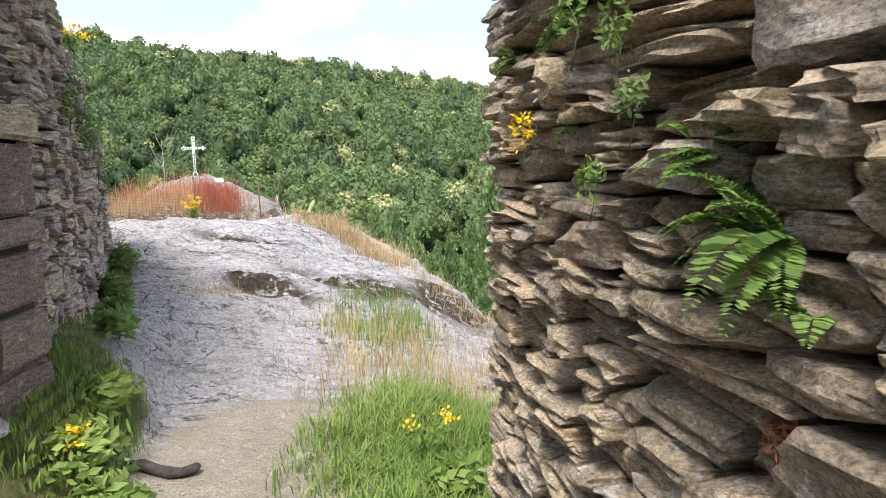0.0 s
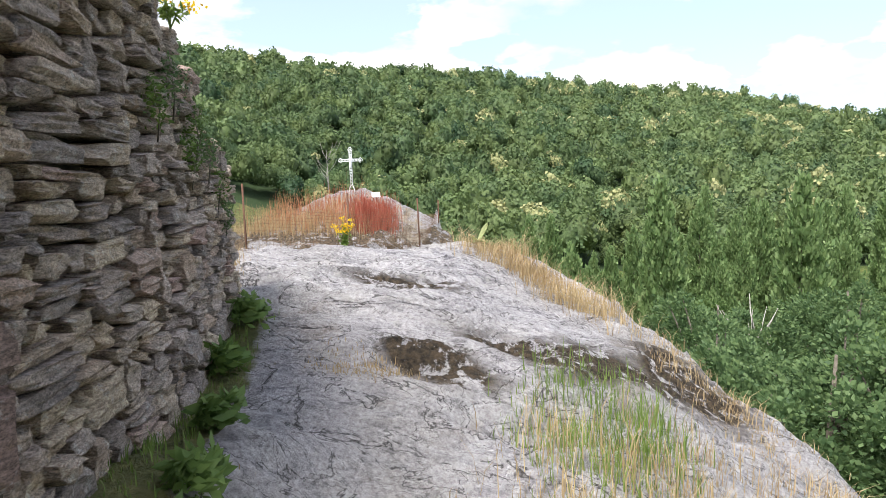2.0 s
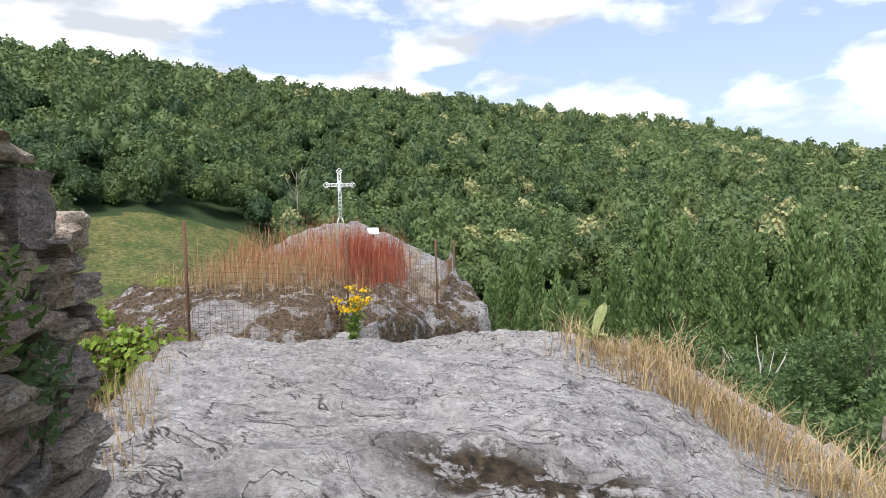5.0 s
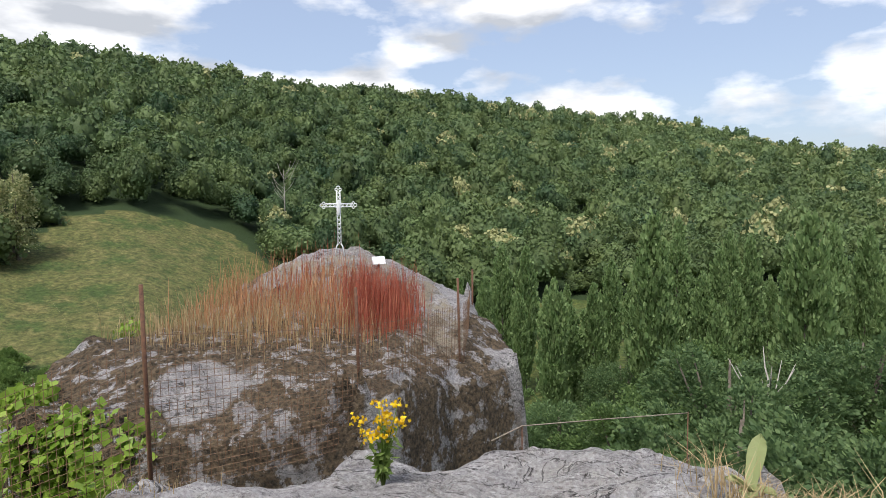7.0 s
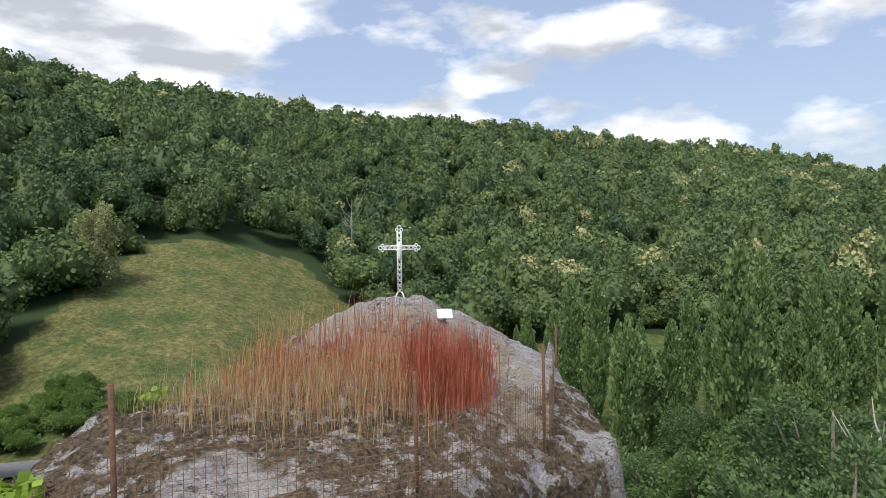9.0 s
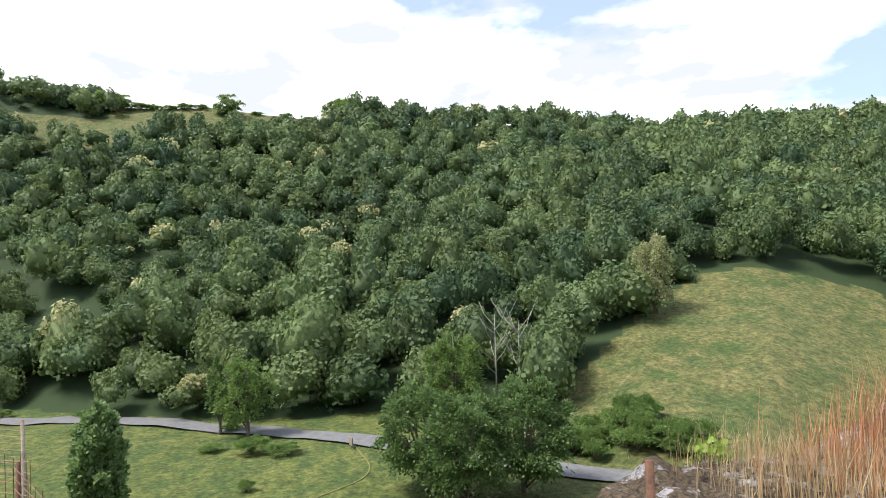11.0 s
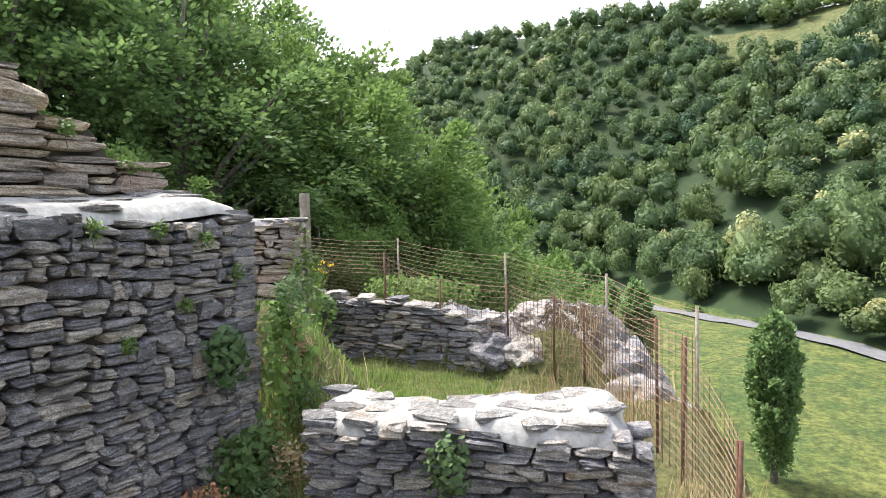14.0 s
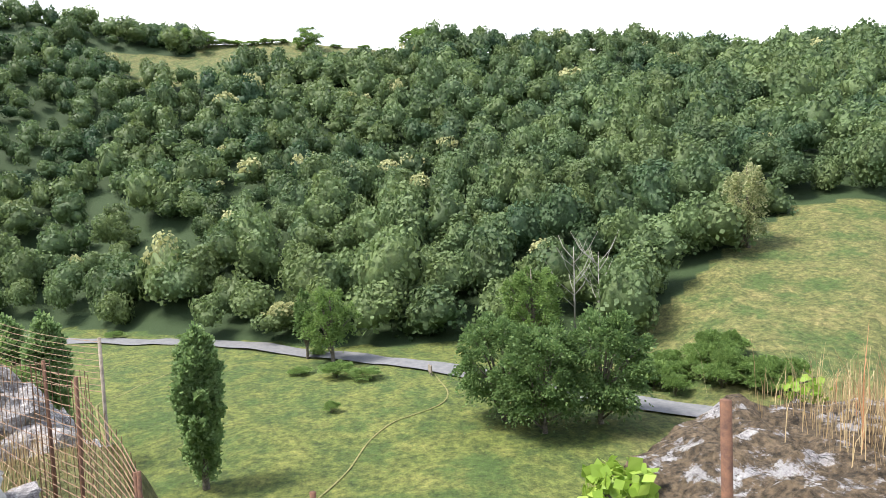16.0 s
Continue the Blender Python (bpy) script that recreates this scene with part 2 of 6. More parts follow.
def rock_material(name, base=1.0, patch=7.0, cover=0.42, humus=1.0):
    s = Shader(name, 0.85)
    bed = s.scaled((0.8, 2.2, 3.0), (12, -10, 26))
    big = s.noise(0.55, 6, 0.62, None, 0.6)
    layers = s.noise(2.6, 10, 0.74, bed, 1.6)
    grain = s.noise(38, 6, 0.7)
    rift = s.noise(1.15, 6, 0.55, s.scaled((0.7, 1.5, 2.0), (12, -10, 30)), 1.6)
    vein = s.noise(2.3, 7, 0.62, s.scaled((0.55, 2.0, 2.0), (12, -10, 20)), 1.4)
    crack = s.maths("ABSOLUTE", s.maths("SUBTRACT", rift, 0.5), 0.0)
    fine = s.maths("ABSOLUTE", s.maths("SUBTRACT", vein, 0.47), 0.0)
    c = s.ramp(layers, (0.34, (0.28 * base, 0.265 * base, 0.285 * base)), (0.46, (0.52 * base, 0.495 * base, 0.51 * base)), (0.6, (0.68 * base, 0.655 * base, 0.655 * base)))
    c = s.mix(s.ramp(big, (0.42, 0.0), (0.66, 0.6)), c, (0.50 * base, 0.47 * base, 0.44 * base))
    c = s.mix(0.6, c, s.ramp(grain, (0.35, 0.18), (0.65, 0.78)), "OVERLAY")
    lichen = s.ramp(s.noise(5.5, 7, 0.7), (0.57, 0.0), (0.66, 0.75))
    c = s.mix(lichen, c, (0.60, 0.58, 0.55))
    rust = s.ramp(s.noise(1.4, 6, 0.65), (0.58, 0.0), (0.72, 0.55))
    c = s.mix(rust, c, (0.27, 0.19, 0.12))
    cut = s.mix(1.0, s.ramp(crack, (0.0, 0.0), (0.010, 1.0)), s.ramp(fine, (0.0, 0.35), (0.012, 1.0)), "MULTIPLY")
    c = s.mix(cut, (0.055, 0.05, 0.045), c)
    moss = s.mix(1.0, s.ramp(s.attr("moss"), (0.10, 0.0), (0.45, 1.0)), s.ramp(s.noise(patch, 9, 0.7), (cover, 0.0), (cover + 0.05, 1.0)), "MULTIPLY")
    c = s.mix(moss, c, s.ramp(s.noise(24, 5), (0.35, (0.025 * humus, 0.02 * humus, 0.014 * humus)), (0.65, (0.13 * humus, 0.095 * humus, 0.06 * humus))))
    earth = s.mix(s.ramp(s.noise(60, 6, 0.8), (0.35, 0.0), (0.65, 1.0)), (0.30, 0.25, 0.19), (0.58, 0.52, 0.43))
    earth = s.mix(s.ramp(s.noise(3.0, 6), (0.45, 0.0), (0.7, 0.8)), earth, (0.40, 0.34, 0.24))
    dirt = s.ramp(s.maths("ADD", s.attr("dirt"), s.maths("MULTIPLY", s.maths("SUBTRACT", s.noise(6, 6), 0.5), 0.7)), (0.42, 0.0), (0.58, 1.0))
    c = s.mix(dirt, c, earth)
    turf = s.ramp(s.maths("ADD", s.attr("turf"), s.maths("MULTIPLY", s.maths("SUBTRACT", s.noise(8, 6), 0.5), 0.6)), (0.40, 0.0), (0.6, 1.0))
    c = s.mix(turf, c, s.ramp(s.noise(7, 6), (0.35, (0.10, 0.11, 0.035)), (0.65, (0.25, 0.24, 0.09))))
    s.bump(layers, 1.0, 0.20)
    s.bump(cut, 1.0, 0.05)
    s.bump(grain, 0.5, 0.02)
    return s.colour(c)


def stone_material(name, stops, wet=0.85, dark=0.0):
    s = Shader(name, wet)
    c = s.ramp(s.random(), *stops)
    bed = s.scaled((1.0, 1.0, 3.6), (6, -9, 0))
    lay = s.noise(14, 8, 0.7, bed, 0.4)
    c = s.mix(0.7, c, s.ramp(lay, (0.34, 0.2), (0.66, 0.78)), "OVERLAY")
    c = s.mix(s.ramp(s.noise(4.5, 7, 0.7), (0.55, 0.0), (0.68, 0.55)), c, (0.36, 0.24, 0.12))
    c = s.mix(s.ramp(s.noise(17, 8, 0.75), (0.56, 0.0), (0.62, 0.7)), c, (0.55, 0.53, 0.49))
    pits = s.noise(75, 8, 0.82, s.scaled((1.0, 1.0, 1.8), (6, -9, 0)))
    c = s.mix(0.85, c, s.ramp(pits, (0.38, 0.14), (0.60, 0.82)), "OVERLAY")
    c = s.mix(s.ramp(s.noise(2.4, 6, 0.65), (0.52, 0.0), (0.66, 0.25 + dark)), c, (0.08, 0.08, 0.085))
    seam = s.maths("ABSOLUTE", s.maths("SUBTRACT", s.noise(5.5, 6, 0.6, s.scaled((0.6, 0.6, 4.0), (6, -9, 0)), 0.8), 0.5), 0.0)
    c = s.mix(s.ramp(seam, (0.0, 0.65), (0.012, 0.0)), c, (0.04, 0.035, 0.03))
    s.bump(lay, 0.9, 0.022)
    s.bump(s.noise(48, 8, 0.8, bed), 0.9, 0.014)
    s.bump(pits, 0.8, 0.008)
    return s.colour(c)


M_ROCK = rock_material("grey_schist")
M_OUTCROP = rock_material("brown_grey_schist", 0.85, 4.6, 0.43, 1.9)
M_STONE_WARM = stone_material("tan_wall_stone", ((0.0, (0.29, 0.23, 0.17)), (0.4, (0.40, 0.315, 0.22)), (0.75, (0.49, 0.375, 0.25)), (1.0, (0.39, 0.345, 0.30))))
M_STONE_GREY = stone_material("grey_brown_wall_stone", ((0.0, (0.30, 0.255, 0.225)), (0.5, (0.45, 0.37, 0.315)), (0.85, (0.54, 0.44, 0.32)), (1.0, (0.42, 0.295, 0.25))))
M_STONE_DARK = stone_material("dark_blue_grey_stone", ((0.0, (0.17, 0.163, 0.172)), (0.5, (0.27, 0.252, 0.25)), (0.8, (0.38, 0.34, 0.30)), (1.0, (0.45, 0.39, 0.33))), 0.8, 0.2)
M_STONE_CAP = stone_material("pale_grey_cap_stone", ((0.0, (0.19, 0.18, 0.17)), (0.5, (0.27, 0.255, 0.235)), (1.0, (0.35, 0.32, 0.285))))
M_STONE_PURPLE = stone_material("purple_brown_dressed_stone", ((0.0, (0.25, 0.18, 0.16)), (0.5, (0.34, 0.24, 0.205)), (1.0, (0.42, 0.31, 0.26))))


def plain(name, a, b, scale=8, rough=0.85, bump=0.01, metal=0.0):
    s = Shader(name, rough)
    s.b.inputs["Metallic"].default_value = metal
    n = s.noise(scale, 7, 0.7)
    s.bump(s.noise(scale * 5, 5, 0.7), 0.5, bump)
    return s.colour(s.ramp(n, (0.35, a), (0.65, b)))


M_CORE = plain("earth_mortar", (0.035, 0.03, 0.025), (0.085, 0.072, 0.056), 9)
M_LIME = plain("white_lime_mortar", (0.27, 0.255, 0.23), (0.50, 0.48, 0.44), 11, 0.9, 0.015)
M_RUST = plain("rusty_iron", (0.075, 0.04, 0.028), (0.17, 0.085, 0.05), 30, 0.8, 0.002)
M_WIRE = plain("rusty_wire", (0.12, 0.075, 0.05), (0.26, 0.15, 0.085), 20, 0.7, 0.001)
M_WHITE = plain("white_painted_iron", (0.68, 0.71, 0.72), (0.86, 0.88, 0.88), 25, 0.45, 0.001)
M_BARK = plain("grey_brown_bark", (0.07, 0.058, 0.046), (0.19, 0.165, 0.13), 6, 0.9, 0.03)
M_DEAD = plain("bleached_dead_wood", (0.25, 0.23, 0.20), (0.42, 0.40, 0.36), 8, 0.9, 0.01)
M_WOOD = plain("weathered_wood", (0.17, 0.14, 0.11), (0.33, 0.28, 0.22), 14, 0.9, 0.004)
M_CHAR = plain("blackened_wood", (0.012, 0.011, 0.010), (0.06, 0.05, 0.042), 22, 0.75, 0.012)
M_ROAD = plain("grey_asphalt", (0.115, 0.115, 0.12), (0.165, 0.165, 0.165), 1.2, 0.9, 0.01)
M_TRACK = plain("trodden_earth", (0.11, 0.125, 0.04), (0.22, 0.19, 0.085), 1.6, 0.95, 0.02)
M_PANEL = plain("pale_panel", (0.62, 0.65, 0.68), (0.78, 0.80, 0.82), 20, 0.3, 0.0005)
M_SLATE = plain("blue_slate", (0.20, 0.23, 0.28), (0.34, 0.37, 0.42), 3, 0.5, 0.01)
M_RENDER = plain("pale_house_wall", (0.5, 0.47, 0.42), (0.62, 0.58, 0.52), 2)

M_FOREST = leaf_material("mixed_wood_leaves", (0.038, 0.082, 0.040), (0.08, 0.145, 0.062), (0.19, 0.26, 0.10), True, 0.35)
M_LEAF = leaf_material("broad_leaves", (0.075, 0.135, 0.045), (0.13, 0.21, 0.068), (0.21, 0.30, 0.10), False, 0.48)
M_LEAF_LIGHT = leaf_material("light_green_leaves", (0.095, 0.165, 0.045), (0.16, 0.25, 0.068), (0.24, 0.34, 0.10), False, 0.48)
M_LEAF_MID = leaf_material("mid_green_leaves", (0.065, 0.125, 0.042), (0.12, 0.20, 0.065), (0.20, 0.285, 0.095), False, 0.45)
M_POPLAR = leaf_material("grey_green_poplar_leaves", (0.11, 0.19, 0.065), (0.2, 0.3, 0.11), (0.32, 0.42, 0.18), False, 0.45)
M_SHRUB = leaf_material("shrub_leaves", (0.065, 0.12, 0.05), (0.12, 0.195, 0.075), (0.20, 0.285, 0.115), False, 0.45)
M_CHESTNUT = leaf_material("cream_flowering_leaves", (0.09, 0.15, 0.045), (0.34, 0.36, 0.15), (0.64, 0.62, 0.36))
M_IVY = leaf_material("bright_ivy_leaves", (0.15, 0.26, 0.03), (0.24, 0.37, 0.05), (0.36, 0.48, 0.09), False, 0.4, 0.4)
M_FERN = leaf_material("fern_fronds", (0.05, 0.10, 0.025), (0.10, 0.175, 0.035), (0.18, 0.26, 0.06), False, 0.3)
M_GRASS = leaf_material("fresh_grass", (0.11, 0.185, 0.035), (0.19, 0.285, 0.06), (0.31, 0.39, 0.12), False, 0.45)
M_DRY = leaf_material("dry_straw_grass", (0.30, 0.20, 0.10), (0.45, 0.33, 0.17), (0.60, 0.48, 0.28), False, 0.3)
M_RED = leaf_material("red_dry_stalks", (0.24, 0.045, 0.03), (0.40, 0.09, 0.06), (0.52, 0.20, 0.12), False, 0.3)
M_ORANGE = leaf_material("russet_dry_stalks", (0.34, 0.13, 0.06), (0.46, 0.22, 0.11), (0.58, 0.36, 0.19), False, 0.3)
M_YELLOW = leaf_material("yellow_flowers", (0.70, 0.42, 0.01), (0.82, 0.56, 0.015), (0.88, 0.68, 0.04), False, 0.25)
M_AGAVE = leaf_material("pale_fleshy_leaves", (0.30, 0.36, 0.14), (0.45, 0.50, 0.24), (0.62, 0.64, 0.38), False, 0.15)


def meadow_material():
    s = Shader("meadow_grass", 0.9)
    big, mid, fine = s.noise(0.045, 6, 0.6), s.noise(0.35, 8, 0.75), s.noise(5, 6, 0.8)
    green = s.ramp(mid, (0.33, (0.04, 0.068, 0.018)), (0.5, (0.096, 0.118, 0.027)), (0.68, (0.165, 0.168, 0.046)))
    dry = s.ramp(mid, (0.33, (0.065, 0.085, 0.024)), (0.5, (0.115, 0.12, 0.038)), (0.68, (0.19, 0.165, 0.065)))
    c = s.mix(s.ramp(s.maths("ADD", s.attr("dry"), s.maths("MULTIPLY", s.maths("SUBTRACT", big, 0.5), 1.3)), (0.35, 0.0), (0.75, 1.0)), green, dry)
    c = s.mix(s.ramp(s.noise(0.16, 8, 0.75), (0.48, 0.0), (0.60, 0.85)), c, (0.048, 0.085, 0.02))
    tuft = s.noise(1.4, 8, 0.8)
    c = s.mix(0.8, c, s.ramp(tuft, (0.35, 0.15), (0.65, 0.75)), "OVERLAY")
    c = s.mix(0.55, c, s.ramp(fine, (0.3, 0.2), (0.7, 0.7)), "OVERLAY")
    # ground beneath the forest crowns: their shade is put into a darker green
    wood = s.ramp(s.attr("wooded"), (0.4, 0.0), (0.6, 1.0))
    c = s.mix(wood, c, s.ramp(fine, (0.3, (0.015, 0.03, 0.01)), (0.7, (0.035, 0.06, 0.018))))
    s.bump(mid, 0.8, 0.5)
    s.bump(fine, 0.8, 0.08)
    return s.colour(c)


M_MEADOW = meadow_material()

# ---------------------------------------------------------------- ground
EYE = (-4.0, 9.0)
SITE = [(-13.4, 1.0), (-13.2, 7.9), (-10.4, 9.1), (-8.9, 9.8), (-5.9, 10.9), (-4.7, 10.05), (-3.9, 10.35), (-3.1, 10.95), (-1.5, 10.85),
        (0.2, 9.9), (1.4, 7.9), (2.3, 5.4), (6.0, 4.0), (6.0, -9.0), (-13.4, -9.0)]
RIDGE_HEADING = (-180, -120, -60, -25, -19, -10, 0, 9, 19, 28, 36, 44, 54, 64, 70, 73, 82, 90, 93, 104, 112, 118, 123, 140, 180)
RIDGE_HEIGHT = (1, 1, 1.5, 2.4, 3.2, 5.3, 6.2, 7.6, 8.3, 9.2, 10.4, 10.0, 12.5, 13.4, 13.9, 13.7, 14.4, 14.2, 14.3, 14.7, 14.2, 13.2, 11, 7, 1)


def polar(x, y):
    return np.degrees(np.arctan2(-(x - EYE[0]), y - EYE[1])), np.hypot(x - EYE[0], y - EYE[1])


def foot_of(h):
    return np.interp(h, (-180, -60, -20, 0, 20, 35, 45, 55, 65, 80, 90, 100, 115, 125, 150, 180), (90, 120, 140, 120, 95, 62, 60, 84, 95, 98, 112, 142, 155, 150, 90, 90))


def ridge_of(h):
    return np.interp(h, (-180, -60, -20, 0, 20, 40, 60, 90, 110, 125, 180), (500, 600, 520, 420, 360, 300, 260, 290, 330, 360, 400))


def terrain(x, y):
    x, y = np.asarray(x, float), np.asarray(y, float)
    h, r = polar(x, y)
    foot, ridge = foot_of(h), ridge_of(h)
    top = 2.5 + ridge * np.tan(np.radians(np.interp(h, RIDGE_HEADING, RIDGE_HEIGHT)))
    t = np.clip((r - foot) / (ridge - foot), 0, 1)
    z = -18 + (top + 18) * t ** 1.2 - 0.03 * np.maximum(r - ridge, 0)
    z += 1.6 * fuzz(np.stack([x, y, 0 * x], -1).reshape(-1, 3), 0.02, 3).reshape(x.shape) * step(0.02, 0.3, t)
    z += 0.35 * fuzz(np.stack([x, y, 0 * x], -1).reshape(-1, 3), 0.09, 3, 5).reshape(x.shape) * step(25, 45, r)
    out = np.maximum(-poly_dist(SITE, x, y), 0)
    slope = np.interp(h, (-180, -150, -100, -60, 100, 116, 128, 160, 180), (0.02, 0.05, 0.4, 0.85, 0.85, 0.7, 0.22, 0.05, 0.02))
    hill = -1.6 - slope * out + 0.5 * fuzz(np.stack([x, y, 0 * x], -1).reshape(-1, 3), 0.25, 3, 9).reshape(x.shape)
    return np.maximum(z, hill)


def meadow_reach(h):
    return np.interp(h, (19, 21, 28, 40, 47, 54, 56), (0, 106, 138, 132, 102, 84, 0))


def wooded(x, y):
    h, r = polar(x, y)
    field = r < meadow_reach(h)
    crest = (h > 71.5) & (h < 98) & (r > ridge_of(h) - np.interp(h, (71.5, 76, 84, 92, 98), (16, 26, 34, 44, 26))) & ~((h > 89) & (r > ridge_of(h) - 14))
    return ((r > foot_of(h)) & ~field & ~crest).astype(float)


def build_ground():
    rad = np.concatenate([np.linspace(0, 60, 70), np.linspace(61, 420, 170), np.geomspace(430, 4000, 30)])
    ang = np.radians(np.linspace(-180, 180, 361)[:-1])
    A, R = np.meshgrid(ang, rad)
    X, Y = EYE[0] - np.sin(A) * R, EYE[1] + np.cos(A) * R
    Z = terrain(X, Y)
    n, m = A.shape
    i = np.arange(n - 1)[:, None] * m + np.arange(m)[None]
    j = np.arange(n - 1)[:, None] * m + (np.arange(m)[None] + 1) % m
    Fc = np.stack([i, i + m, j + m, j], -1).reshape(-1, 4)
    h, r = polar(X, Y)
    dry = step(18, 24, h) * (1 - step(52, 60, h)) * 0.75 + 0.6 * (h > 70) * (r > 200) + 0.28 * step(60, 100, r)
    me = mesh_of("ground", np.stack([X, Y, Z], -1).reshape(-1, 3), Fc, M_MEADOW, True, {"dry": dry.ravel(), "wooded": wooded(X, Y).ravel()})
    tagged(new("ground", me), "green meadow valley floor rising to wooded slopes", "ground", "", "structure")


build_ground()


def strip(name, line, width, material, lift, label, category):
    """A road or track laid on the ground along a line."""
    line = np.array(line, float)
    seg = np.concatenate([[0], np.cumsum(np.hypot(*np.diff(line, axis=0).T))])
    s = np.linspace(0, seg[-1], int(seg[-1] / 1.2) + 2)
    k = np.linspace(0, 1, len(s))
    px, py = np.interp(s, seg, line[:, 0]), np.interp(s, seg, line[:, 1])
    for _ in range(5 if width < 1 else 14):
        px[1:-1] = (px[:-2] + 2 * px[1:-1] + px[2:]) / 4; py[1:-1] = (py[:-2] + 2 * py[1:-1] + py[2:]) / 4
    dx, dy = np.gradient(px), np.gradient(py)
    q = np.hypot(dx, dy); nx, ny = -dy / q, dx / q
    V = []
    for o in (-0.5, -0.25, 0, 0.25, 0.5):
        w = width * o * (1 + 0.1 * np.sin(k * 60 + o * 5))
        V.append(np.stack([px + nx * w, py + ny * w, terrain(px, py) + lift - 0.04 * abs(o)], -1))
    V = np.stack(V, 1); m = 5
    i = (np.arange(len(s) - 1)[:, None] * m + np.arange(m - 1)[None])
    Fc = np.stack([i, i + m, i + m + 1, i + 1], -1).reshape(-1, 4)
    tagged(new(name, mesh_of(name, V.reshape(-1, 3), Fc, material, True)), label, category, "", "structure")


strip("road", [(-142, -26), (-129, -12), (-112, 11.5), (-93, 27.5), (-75, 39), (-57, 46.5), (-40, 60), (-25, 80), (-8, 100)], 4.0, M_ROAD, 0.28, "narrow grey asphalt country road in the valley", "road")
strip("track", [(-76.5, 35), (-73, 34.4), (-69, 34), (-65, 32.4), (-63.8, 28.5), (-62.5, 25), (-59, 22), (-53, 19), (-45, 13)], 0.15, M_TRACK, 0.09, "narrow trodden footpath through the meadow grass", "path")
strip("track_west", [(-104, 10), (-92, 2), (-84, -3), (-74, -1), (-66, 1)], 0.2, M_TRACK, 0.09, "faint trodden track across the meadow", "path")


# ---------------------------------------------------------------- the ruin's ground and the rocks
def ledge(x, y):
    w = step(2.6, 6.0, y)
    z = 1.23 - 0.22 * soft(7.6 - y, 3) - 0.40 * soft(x + 1.9, 3) * w
    z = 0.27 + soft(z - 0.27, 7) * (x < 20) + 0.03 * step(5, 8, y) - 0.5 * soft(x - 0.2, 4) * w
    z = z + 0.11 * np.exp(-((x + 1.9) / 0.55) ** 2 - ((y - 10.1) / 0.5) ** 2)
    # weedy bank at the gate wall's foot
    z = z + 0.5 * step(-1.55, -2.05, x) * step(-3.6, -3.2, x) * step(6.0, 4.1, y) * step(1.2, 2.6, y)
    low = 0.05 + 0.25 * step(-8.3, -9.2, x)
    mound = 1.35 * np.exp(-(((x + 8.75) / 0.7) ** 2 + ((y - 4.9) / 0.8) ** 2)) + 0.5 * np.exp(-(((x + 9.3) / 0.6) ** 2 + ((y - 5.6) / 0.8) ** 2))
    knob = 1.0 * np.exp(-(((x + 12.9) / 1.0) ** 2 + ((y - 6.9) / 0.95) ** 2) ** 2) + 0.75 * step(-11.9, -12.3, x) * step(6.4, 5.4, y)
    rim = np.interp(y, (2.0, 5.6, 7.2, 9.9, 11.2), (-3.2, -3.5, -3.75, -4.85, -5.1))
    west = step(0.0, 0.75, rim - x)
    return z * (1 - west) + (low + mound + knob) * west


GRID = 0.05


